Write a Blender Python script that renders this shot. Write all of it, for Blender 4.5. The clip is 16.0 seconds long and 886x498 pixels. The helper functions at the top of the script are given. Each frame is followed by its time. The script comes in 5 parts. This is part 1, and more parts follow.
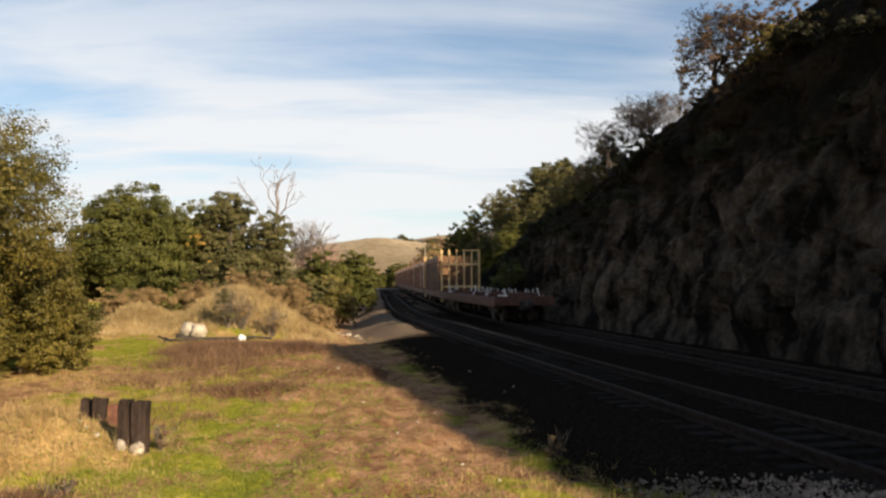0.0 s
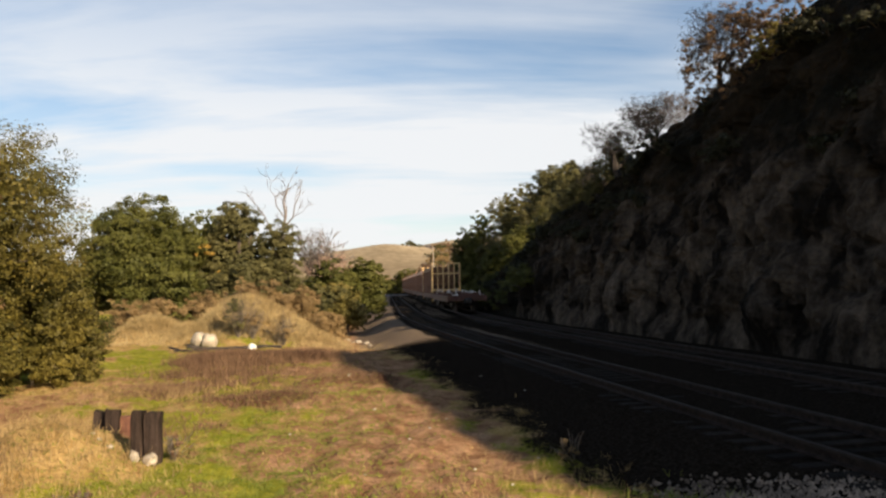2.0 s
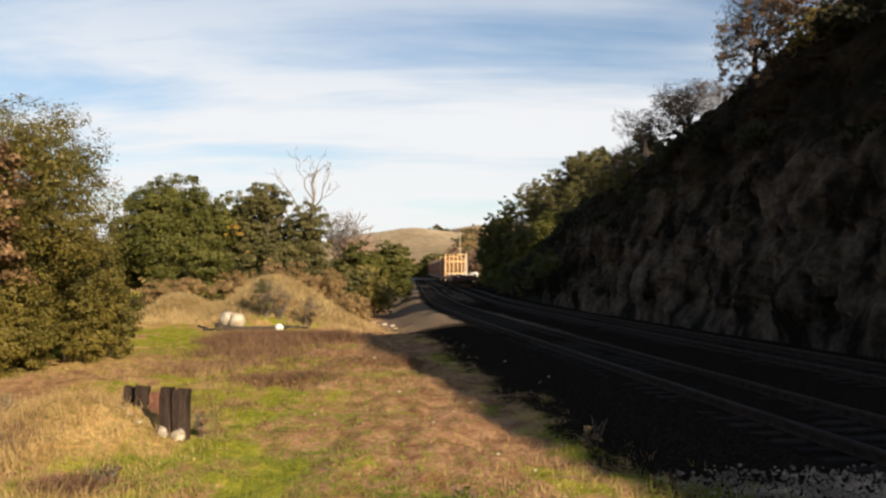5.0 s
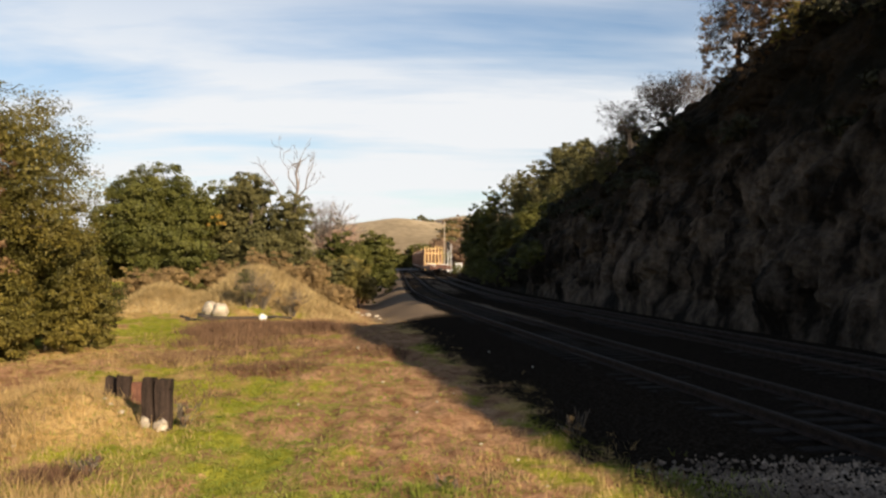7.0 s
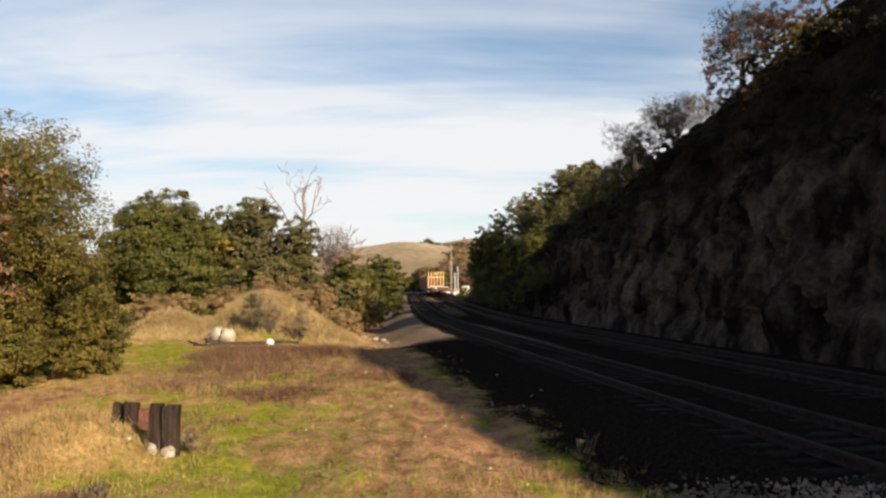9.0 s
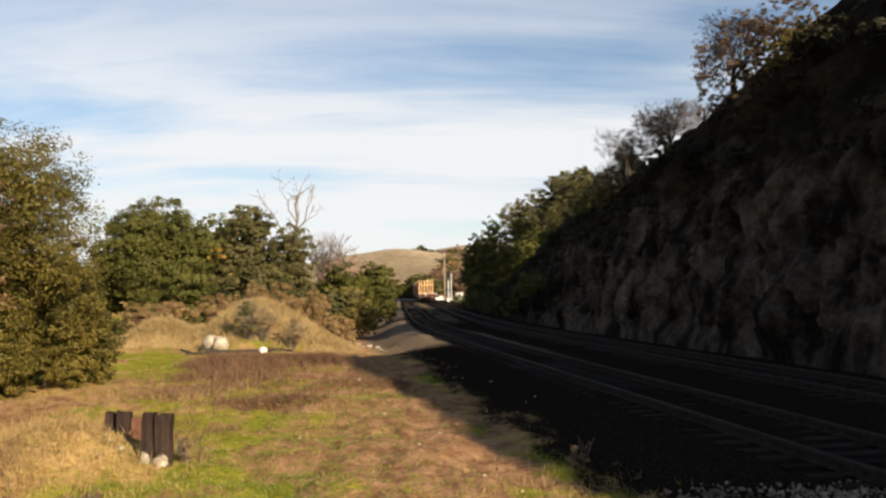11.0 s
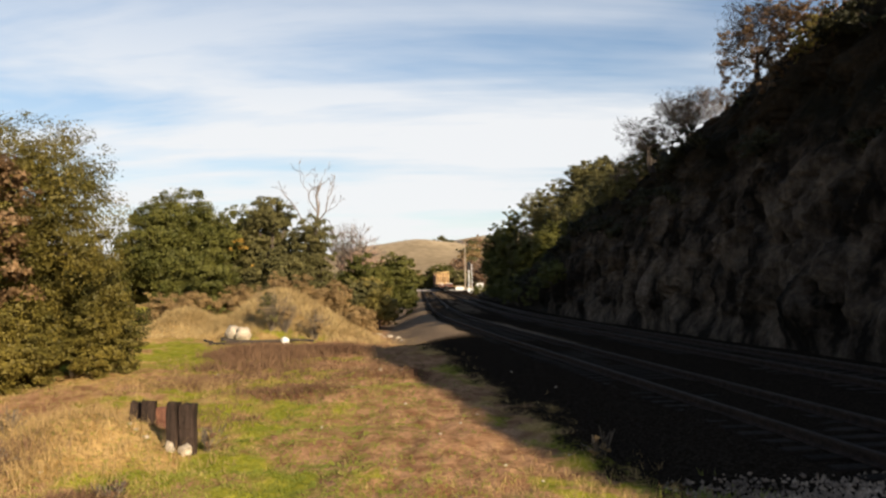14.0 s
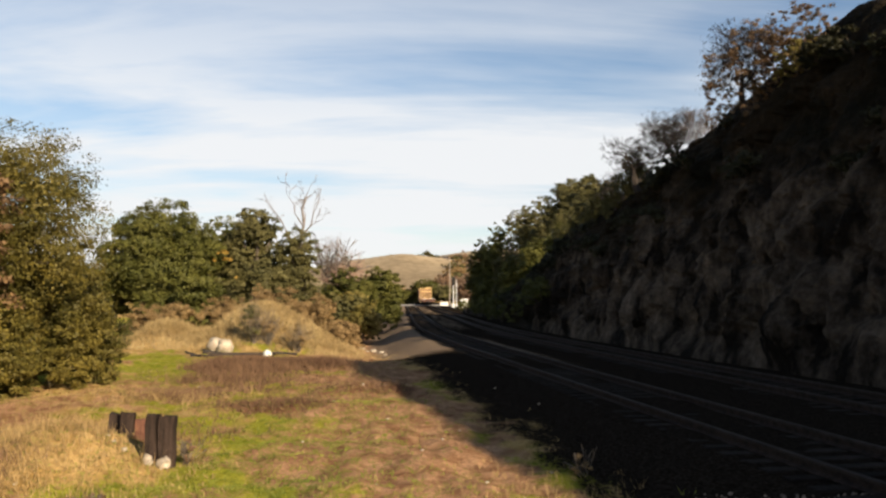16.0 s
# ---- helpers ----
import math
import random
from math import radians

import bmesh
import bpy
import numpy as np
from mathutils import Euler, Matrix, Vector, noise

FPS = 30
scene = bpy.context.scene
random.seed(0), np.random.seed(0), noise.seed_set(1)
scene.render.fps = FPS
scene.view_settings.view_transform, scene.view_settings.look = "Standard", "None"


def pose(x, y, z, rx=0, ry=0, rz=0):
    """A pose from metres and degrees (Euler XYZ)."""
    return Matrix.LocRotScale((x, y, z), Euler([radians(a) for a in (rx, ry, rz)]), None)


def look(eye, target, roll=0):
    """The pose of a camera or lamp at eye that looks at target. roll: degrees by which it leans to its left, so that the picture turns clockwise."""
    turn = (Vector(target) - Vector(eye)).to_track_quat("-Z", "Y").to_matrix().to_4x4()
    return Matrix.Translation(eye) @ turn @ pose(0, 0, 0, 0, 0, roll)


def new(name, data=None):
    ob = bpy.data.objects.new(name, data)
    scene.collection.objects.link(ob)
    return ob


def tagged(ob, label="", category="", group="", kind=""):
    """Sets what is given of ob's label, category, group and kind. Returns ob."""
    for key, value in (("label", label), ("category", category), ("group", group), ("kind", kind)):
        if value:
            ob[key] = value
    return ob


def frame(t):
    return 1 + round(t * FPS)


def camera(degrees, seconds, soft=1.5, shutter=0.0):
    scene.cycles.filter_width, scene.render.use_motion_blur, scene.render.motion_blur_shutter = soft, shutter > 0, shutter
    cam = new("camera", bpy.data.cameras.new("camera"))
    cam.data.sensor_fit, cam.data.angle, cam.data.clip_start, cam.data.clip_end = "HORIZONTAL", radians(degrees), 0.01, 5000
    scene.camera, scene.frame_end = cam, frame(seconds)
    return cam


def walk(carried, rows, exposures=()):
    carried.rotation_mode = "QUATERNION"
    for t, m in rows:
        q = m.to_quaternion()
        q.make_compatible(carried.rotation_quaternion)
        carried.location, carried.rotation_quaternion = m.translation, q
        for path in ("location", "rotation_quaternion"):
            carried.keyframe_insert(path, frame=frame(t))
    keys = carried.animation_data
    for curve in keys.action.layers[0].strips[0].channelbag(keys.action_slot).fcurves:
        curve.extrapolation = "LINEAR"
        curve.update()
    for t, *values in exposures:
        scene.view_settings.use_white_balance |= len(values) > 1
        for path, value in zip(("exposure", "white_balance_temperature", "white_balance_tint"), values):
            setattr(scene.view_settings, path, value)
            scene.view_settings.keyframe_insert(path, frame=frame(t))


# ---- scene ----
cam = camera(59.1, 16.0, soft=2.5)
EYE = (0.0, 0.0, 2.4)
# seconds, yaw, pitch, roll of the hand-held camera, which stands at one spot
TURNS = [
    (0.0, -1.42, 2.25, 0.16), (0.5, -1.05, 4.58, 0.42), (1.0, -0.89, 3.26, 0.19), (1.5, -1.71, 1.11, 0.47),
    (2.0, -0.77, 2.63, 1.35), (2.5, -0.69, 3.25, 0.47), (3.0, 0.93, 2.26, 0.08), (3.5, 1.14, 2.09, -0.02),
    (3.7, 1.06, 1.78, -0.11), (5.8, 1.20, 1.51, 0.35), (6.0, 1.49, 1.77, -0.36), (6.5, 1.12, 1.54, -0.26),
    (7.0, 0.00, 0.83, -0.00), (7.5, -0.59, 2.55, 0.47), (8.0, -0.30, 2.35, 0.58), (8.5, 0.52, 2.43, -0.04),
    (8.7, 0.67, 2.53, 0.39), (10.8, -0.12, 2.48, 0.51), (11.0, 0.03, 3.02, 0.83), (11.5, -0.32, 3.32, 0.55),
    (12.0, -0.52, 2.64, 0.29), (12.5, -0.77, 3.17, 0.21), (13.0, -0.69, 2.27, 0.04), (13.5, 0.70, 1.42, 0.34),
    (14.0, 1.53, 2.34, 0.95), (14.5, 1.63, 2.59, 0.19), (15.0, 0.90, 2.96, -0.02), (15.5, 0.57, 3.69, 0.27),
    (16.0, 0.40, 3.45, 0.01),
]
walk(cam, [(t, pose(*EYE, 90 + p, r, y)) for t, y, p, r in TURNS])

# ---- light ----
SUN_EL, SUN_AZ = 23.0, 142.0          # degrees; azimuth clockwise from +y
world = bpy.data.worlds.new("sky")
scene.world = world
world.use_nodes = True
wn, wl = world.node_tree.nodes, world.node_tree.links
bg = wn["Background"]
sky = wn.new("ShaderNodeTexSky")
sky.sky_type, sky.sun_disc = "NISHITA", False
sky.sun_elevation, sky.sun_rotation = radians(SUN_EL), radians(SUN_AZ)
sky.altitude, sky.air_density, sky.dust_density, sky.ozone_density = 100, 1.0, 0.6, 1.5
# thin high cloud: stretched noise on the sky's dome
tc = wn.new("ShaderNodeTexCoord")
sep = wn.new("ShaderNodeSeparateXYZ")
wl.new(tc.outputs["Generated"], sep.inputs[0])


def wmath(op, a, b=None, clamp=False):
    n = wn.new("ShaderNodeMath")
    n.operation, n.use_clamp = op, clamp
    for i, v in enumerate((a, b)):
        if v is None:
            continue
        if isinstance(v, (int, float)):
            n.inputs[i].default_value = v
        else:
            wl.new(v, n.inputs[i])
    return n.outputs[0]


dz = wmath("ADD", wmath("MAXIMUM", sep.outputs[2], 0.0), 0.10)
comb = wn.new("ShaderNodeCombineXYZ")
wl.new(wmath("DIVIDE", sep.outputs[0], dz), comb.inputs[0])
wl.new(wmath("DIVIDE", sep.outputs[1], dz), comb.inputs[1])
mp = wn.new("ShaderNodeMapping")
mp.inputs["Rotation"].default_value = (0, 0, radians(-38))
mp.inputs["Location"].default_value = (2.1, 0.6, 0.0)
mp.inputs["Scale"].default_value = (0.55, 0.95, 1.0)
wl.new(comb.outputs[0], mp.inputs[0])
cn = wn.new("ShaderNodeTexNoise")
cn.inputs["Scale"].default_value, cn.inputs["Detail"].default_value, cn.inputs["Roughness"].default_value = 0.75, 7, 0.52
cn.inputs["Distortion"].default_value = 0.25
wl.new(mp.outputs[0], cn.inputs[0])
ramp = wn.new("ShaderNodeMapRange")
ramp.inputs["From Min"].default_value, ramp.inputs["From Max"].default_value = 0.36, 0.62
mp2 = wn.new("ShaderNodeMapping")
mp2.inputs["Rotation"].default_value, mp2.inputs["Scale"].default_value = (0, 0, radians(-50)), (0.35, 1.3, 1.0)
wl.new(comb.outputs[0], mp2.inputs[0])
wisp = wn.new("ShaderNodeTexNoise")
wisp.inputs["Scale"].default_value, wisp.inputs["Detail"].default_value, wisp.inputs["Roughness"].default_value = 1.3, 8, 0.58
wisp.inputs["Distortion"].default_value = 0.5
wl.new(mp2.outputs[0], wisp.inputs[0])
wl.new(wmath("ADD", cn.outputs[0], wmath("MULTIPLY", wmath("SUBTRACT", wisp.outputs[0], 0.5), 0.55)), ramp.inputs[0])
# the veil thickens towards the horizon
low = wn.new("ShaderNodeMapRange")
low.inputs["From Min"].default_value, low.inputs["From Max"].default_value = 0.40, 0.06
low.inputs["To Min"].default_value, low.inputs["To Max"].default_value = 0.0, 0.55
wl.new(sep.outputs[2], low.inputs[0])
high = wn.new("ShaderNodeMapRange")
high.inputs["From Min"].default_value, high.inputs["From Max"].default_value = 0.20, 0.44
high.inputs["To Min"].default_value, high.inputs["To Max"].default_value = 0.95, 0.26
wl.new(sep.outputs[2], high.inputs[0])
cover = wmath("MULTIPLY", wmath("ADD", ramp.outputs[0], low.outputs[0], True), high.outputs[0])
mix = wn.new("ShaderNodeMix")
mix.data_type = "RGBA"
wl.new(cover, mix.inputs["Factor"])
vivid = wn.new("ShaderNodeHueSaturation")
vivid.inputs["Saturation"].default_value, vivid.inputs["Value"].default_value = 1.18, 1.12
wl.new(sky.outputs[0], vivid.inputs["Color"])
wl.new(vivid.outputs[0], mix.inputs["A"])
mix.inputs["B"].default_value = (8.0, 8.05, 8.15, 1)
wl.new(mix.outputs["Result"], bg.inputs[0])
bg.inputs[1].default_value = 0.057

sun_dir = Vector((math.sin(radians(SUN_AZ)) * math.cos(radians(SUN_EL)), math.cos(radians(SUN_AZ)) * math.cos(radians(SUN_EL)), math.sin(radians(SUN_EL))))
sun_data = bpy.data.lights.new("sun", "SUN")
sun_data.energy, sun_data.angle, sun_data.color = 5.0, radians(0.55), (1.0, 0.81, 0.58)
sun = new("sun", sun_data)
sun.matrix_world = look(sun_dir * 200, (0, 0, 0))
scene.view_settings.exposure = 1.0


# ---- materials ----
def material(name, c1, c2, scale=3.0, rough=0.85, bump=0.3, metal=0.0, fine=None, c3=None, spread=0.18, stretch=(1, 1, 1), per="", sub=0.0, gloss=0.25):
    """Two-scale noise between base colours; per='object' or 'island' varies each piece."""
    m = bpy.data.materials.new(name)
    m.use_nodes = True
    n, l = m.node_tree.nodes, m.node_tree.links
    b = n["Principled BSDF"]
    b.inputs["Roughness"].default_value, b.inputs["Metallic"].default_value = rough, metal
    b.inputs["Specular IOR Level"].default_value = gloss
    geo = n.new("ShaderNodeTexCoord")
    mp_ = n.new("ShaderNodeMapping")
    mp_.inputs["Scale"].default_value = stretch
    l.new(geo.outputs["Object"], mp_.inputs[0])
    big, small = n.new("ShaderNodeTexNoise"), n.new("ShaderNodeTexNoise")
    big.inputs["Scale"].default_value, big.inputs["Detail"].default_value = scale, 4
    small.inputs["Scale"].default_value, small.inputs["Detail"].default_value = (fine or scale * 9), 5
    l.new(mp_.outputs[0], big.inputs[0])
    l.new(mp_.outputs[0], small.inputs[0])
    r = n.new("ShaderNodeValToRGB")
    r.color_ramp.elements[0].position, r.color_ramp.elements[1].position = 0.5 - spread, 0.5 + spread
    r.color_ramp.elements[0].color, r.color_ramp.elements[1].color = (*c1, 1), (*c2, 1)
    l.new(big.outputs[0], r.inputs[0])
    mx = n.new("ShaderNodeMix")
    mx.data_type, mx.blend_type = "RGBA", "MULTIPLY"
    mx.inputs["Factor"].default_value = 0.75
    r2 = n.new("ShaderNodeValToRGB")
    r2.color_ramp.elements[0].position, r2.color_ramp.elements[1].position = 0.3, 0.7
    lo, hi = c3 or (0.55, 0.55, 0.55), (1.35, 1.35, 1.35)
    r2.color_ramp.elements[0].color, r2.color_ramp.elements[1].color = (*lo, 1), (*hi, 1)
    l.new(small.outputs[0], r2.inputs[0])
    l.new(r.outputs[0], mx.inputs["A"])
    l.new(r2.outputs[0], mx.inputs["B"])
    out = mx.outputs["Result"]
    if per:
        info = n.new("ShaderNodeObjectInfo") if per == "object" else n.new("ShaderNodeNewGeometry")
        src = info.outputs["Random"] if per == "object" else info.outputs["Random Per Island"]
        mr = n.new("ShaderNodeMapRange")
        mr.inputs["To Min"].default_value, mr.inputs["To Max"].default_value = 0.72, 1.28
        l.new(src, mr.inputs[0])
        hs = n.new("ShaderNodeHueSaturation")
        l.new(mr.outputs[0], hs.inputs["Value"])
        l.new(out, hs.inputs["Color"])
        out = hs.outputs[0]
    l.new(out, b.inputs["Base Color"])
    if bump:
        bp = n.new("ShaderNodeBump")
        bp.inputs["Strength"].default_value, bp.inputs["Distance"].default_value = bump, 0.05
        l.new(small.outputs[0], bp.inputs["Height"])
        l.new(bp.outputs[0], b.inputs["Normal"])
    if sub:
        tr = n.new("ShaderNodeBsdfTranslucent")
        l.new(out, tr.inputs[0])
        ms = n.new("ShaderNodeMixShader")
        ms.inputs[0].default_value = sub
        l.new(b.outputs[0], ms.inputs[1])
        l.new(tr.outputs[0], ms.inputs[2])
        l.new(ms.outputs[0], n["Material Output"].inputs[0])
    return m


def leaf_mat(name, c1, c2, scale=0.6):
    return material(name, c1, c2, scale, 0.6, 0.0, fine=6.0, per="island", sub=0.22)


M_OLIVE = leaf_mat("olive_leaves", (0.052, 0.051, 0.010), (0.165, 0.13, 0.025))
M_OAK = leaf_mat("oak_leaves", (0.055, 0.061, 0.011), (0.125, 0.12, 0.025))
M_OAK_GREY = leaf_mat("dusty_oak_leaves", (0.072, 0.070, 0.024), (0.145, 0.128, 0.045))
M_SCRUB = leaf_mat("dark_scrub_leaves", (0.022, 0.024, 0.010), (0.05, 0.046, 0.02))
M_YELLOW = leaf_mat("yellow_leaves", (0.30, 0.19, 0.035), (0.42, 0.27, 0.06))
M_RUST = leaf_mat("rust_brown_leaves", (0.10, 0.06, 0.03), (0.20, 0.125, 0.06))
M_WINTER = leaf_mat("winter_twigs", (0.17, 0.105, 0.06), (0.29, 0.19, 0.12))
M_YGREEN = leaf_mat("yellow_green_leaves", (0.13, 0.11, 0.025), (0.25, 0.20, 0.06))
M_DRY = leaf_mat("dry_brush", (0.19, 0.125, 0.055), (0.33, 0.225, 0.10))
M_BARK = material("bark", (0.09, 0.07, 0.05), (0.17, 0.14, 0.11), 6, 0.9, 0.6)
M_PALEBARK = material("pale_bark", (0.26, 0.22, 0.18), (0.42, 0.37, 0.31), 6, 0.85, 0.3)
M_REDTWIG = material("reddish_twigs", (0.22, 0.13, 0.10), (0.34, 0.21, 0.16), 5, 0.85, 0.2)
M_ROCKW = material("pale_stone", (0.28, 0.235, 0.175), (0.47, 0.41, 0.32), 5, 0.8, 0.4)
M_CREO = material("creosoted_timber", (0.018, 0.014, 0.012), (0.055, 0.038, 0.03), 5, 0.8, 0.7, stretch=(3, 3, 0.4), per="object", gloss=0.04)
M_REDWOOD = material("weathered_red_timber", (0.10, 0.045, 0.03), (0.18, 0.08, 0.05), 5, 0.8, 0.6, stretch=(3, 3, 0.4))
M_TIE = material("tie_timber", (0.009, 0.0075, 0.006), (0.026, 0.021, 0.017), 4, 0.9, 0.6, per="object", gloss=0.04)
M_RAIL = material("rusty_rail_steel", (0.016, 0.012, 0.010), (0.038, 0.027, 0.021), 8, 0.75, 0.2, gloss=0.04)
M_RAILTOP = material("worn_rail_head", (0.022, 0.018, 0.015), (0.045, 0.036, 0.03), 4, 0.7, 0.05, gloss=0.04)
M_STONE = material("ballast_stone", (0.055, 0.04, 0.029), (0.27, 0.208, 0.155), 1.5, 0.85, 0.3, per="island")
M_YPAINT = material("yellow_rack_paint", (0.58, 0.38, 0.15), (0.76, 0.56, 0.28), 1.2, 0.55, 0.15, c3=(0.5, 0.42, 0.35))
M_RUSTCAR = material("oxide_red_car_paint", (0.065, 0.03, 0.021), (0.125, 0.058, 0.04), 0.8, 0.65, 0.15)
M_SIDE = material("faded_oxide_stakes", (0.17, 0.09, 0.06), (0.29, 0.17, 0.115), 1.2, 0.65, 0.15)
M_DARKTWIG = material("dark_grey_bark", (0.022, 0.018, 0.015), (0.052, 0.042, 0.035), 5, 0.9, 0.3)
M_GREYTWIG = material("grey_pink_bark", (0.09, 0.072, 0.065), (0.16, 0.13, 0.115), 5, 0.9, 0.3)
M_STEEL = material("dark_car_steel", (0.025, 0.022, 0.02), (0.06, 0.05, 0.045), 2, 0.6, 0.2, metal=0.3)
M_WHEEL = material("wheel_steel", (0.05, 0.04, 0.035), (0.10, 0.08, 0.07), 3, 0.5, 0.1, metal=0.6)
M_LUMBER = material("wrapped_lumber", (0.08, 0.04, 0.018), (0.16, 0.082, 0.036), 1.5, 0.6, 0.2, per="object")
M_WRAP = material("tan_wrapped_packs", (0.48, 0.31, 0.21), (0.64, 0.45, 0.33), 1.2, 0.6, 0.2, per="object")
M_WHITELOAD = material("pale_galvanised_parts", (0.42, 0.40, 0.37), (0.66, 0.64, 0.60), 3, 0.5, 0.1, per="object")
M_GALV = material("galvanised_pole", (0.50, 0.50, 0.50), (0.68, 0.68, 0.68), 3, 0.5, 0.1)
M_BLACK = material("black_signal_paint", (0.012, 0.012, 0.012), (0.03, 0.03, 0.03), 3, 0.6, 0.1)
M_WHITE = material("white_paint", (0.58, 0.57, 0.54), (0.72, 0.71, 0.68), 2, 0.6, 0.1)
M_POLEWOOD = material("weathered_pole_timber", (0.30, 0.25, 0.20), (0.44, 0.38, 0.31), 2, 0.85, 0.3)
M_ROOF = material("dark_roof", (0.06, 0.05, 0.05), (0.10, 0.09, 0.08), 2, 0.8, 0.1)
M_ASPH = material("pale_crossing_asphalt", (0.16, 0.155, 0.15), (0.24, 0.23, 0.22), 1.5, 0.9, 0.2)
M_GRASSG = material("green_grass_blades", (0.13, 0.165, 0.02), (0.25, 0.25, 0.045), 0.7, 0.7, 0.0, per="island", sub=0.25)
M_GRASSD = material("straw_grass_blades", (0.27, 0.18, 0.075), (0.41, 0.29, 0.13), 0.7, 0.8, 0.0, per="island", sub=0.2)
M_HEAP = material("heap_grass_blades", (0.25, 0.175, 0.075), (0.41, 0.31, 0.15), 0.5, 0.85, 0.0, per="island", sub=0.15)
M_BAREBARK = material("bare_grey_bark", (0.115, 0.095, 0.082), (0.22, 0.185, 0.16), 6, 0.85, 0.3)
M_WEED = material("dark_dry_weeds", (0.10, 0.055, 0.032), (0.19, 0.115, 0.065), 0.9, 0.85, 0.0, per="island", sub=0.1)


def ground_material():
    """Grass, dirt and gravel by the sheet's own cover masks, each with its grain."""
    m = bpy.data.materials.new("field_ground")
    m.use_nodes = True
    n, l = m.node_tree.nodes, m.node_tree.links
    b = n["Principled BSDF"]
    b.inputs["Roughness"].default_value, b.inputs["Specular IOR Level"].default_value = 1.0, 0.0
    tco = n.new("ShaderNodeTexCoord")

    def tex(scale, detail=5):
        t = n.new("ShaderNodeTexNoise")
        t.inputs["Scale"].default_value, t.inputs["Detail"].default_value, t.inputs["Roughness"].default_value = scale, detail, 0.65
        l.new(tco.outputs["Object"], t.inputs[0])
        return t.outputs[0]

    def two(fac, a, c, lo=0.35, hi=0.65):
        r = n.new("ShaderNodeValToRGB")
        r.color_ramp.elements[0].position, r.color_ramp.elements[1].position = lo, hi
        r.color_ramp.elements[0].color, r.color_ramp.elements[1].color = (*a, 1), (*c, 1)
        l.new(fac, r.inputs[0])
        return r.outputs[0]

    def blend(fac, a, c):
        x = n.new("ShaderNodeMix")
        x.data_type = "RGBA"
        l.new(fac, x.inputs["Factor"])
        l.new(a, x.inputs["A"])
        l.new(c, x.inputs["B"])
        return x.outputs["Result"]

    fine, mid = tex(14), tex(2.2)
    straw = two(mid, (0.28, 0.175, 0.06), (0.46, 0.31, 0.13))
    green = two(mid, (0.15, 0.165, 0.017), (0.30, 0.275, 0.04))
    dirt = two(mid, (0.18, 0.093, 0.048), (0.40, 0.235, 0.135))
    # near ballast: the cliff's shade is put into this near-black colour
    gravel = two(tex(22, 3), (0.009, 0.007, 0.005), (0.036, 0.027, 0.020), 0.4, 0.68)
    at = n.new("ShaderNodeAttribute")
    at.attribute_name = "cover"
    sp = n.new("ShaderNodeSeparateColor")
    l.new(at.outputs["Color"], sp.inputs[0])

    def rough_edge(mask):
        a = n.new("ShaderNodeMath")
        a.operation = "ADD"
        l.new(mask, a.inputs[0])
        s = n.new("ShaderNodeMath")
        s.operation = "MULTIPLY_ADD"
        l.new(fine, s.inputs[0])
        s.inputs[1].default_value, s.inputs[2].default_value = 1.5, -0.75
        l.new(s.outputs[0], a.inputs[1])
        r = n.new("ShaderNodeMapRange")
        r.inputs["From Min"].default_value, r.inputs["From Max"].default_value = 0.3, 0.7
        l.new(a.outputs[0], r.inputs[0])
        return r.outputs[0]

    c = blend(rough_edge(sp.outputs[0]), straw, green)
    c = blend(rough_edge(sp.outputs[1]), c, dirt)
    red = two(fine, (0.085, 0.038, 0.02), (0.20, 0.10, 0.055))
    c = blend(rough_edge(at.outputs["Alpha"]), c, red)
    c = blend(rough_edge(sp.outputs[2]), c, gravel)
    # the same ballast where sun falls, its light put into a paler colour
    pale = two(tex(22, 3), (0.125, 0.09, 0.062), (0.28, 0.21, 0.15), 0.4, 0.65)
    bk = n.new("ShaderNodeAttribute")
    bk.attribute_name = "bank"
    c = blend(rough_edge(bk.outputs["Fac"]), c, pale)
    grain = n.new("ShaderNodeMix")
    grain.data_type, grain.blend_type = "RGBA", "MULTIPLY"
    grain.inputs["Factor"].default_value = 0.8
    l.new(c, grain.inputs["A"])
    l.new(two(fine, (0.5, 0.5, 0.48), (1.35, 1.35, 1.3), 0.3, 0.7), grain.inputs["B"])
    l.new(grain.outputs["Result"], b.inputs["Base Color"])
    bp = n.new("ShaderNodeBump")
    bp.inputs["Strength"].default_value, bp.inputs["Distance"].default_value = 0.9, 0.06
    l.new(fine, bp.inputs["Height"])
    l.new(bp.outputs[0], b.inputs["Normal"])
    return m


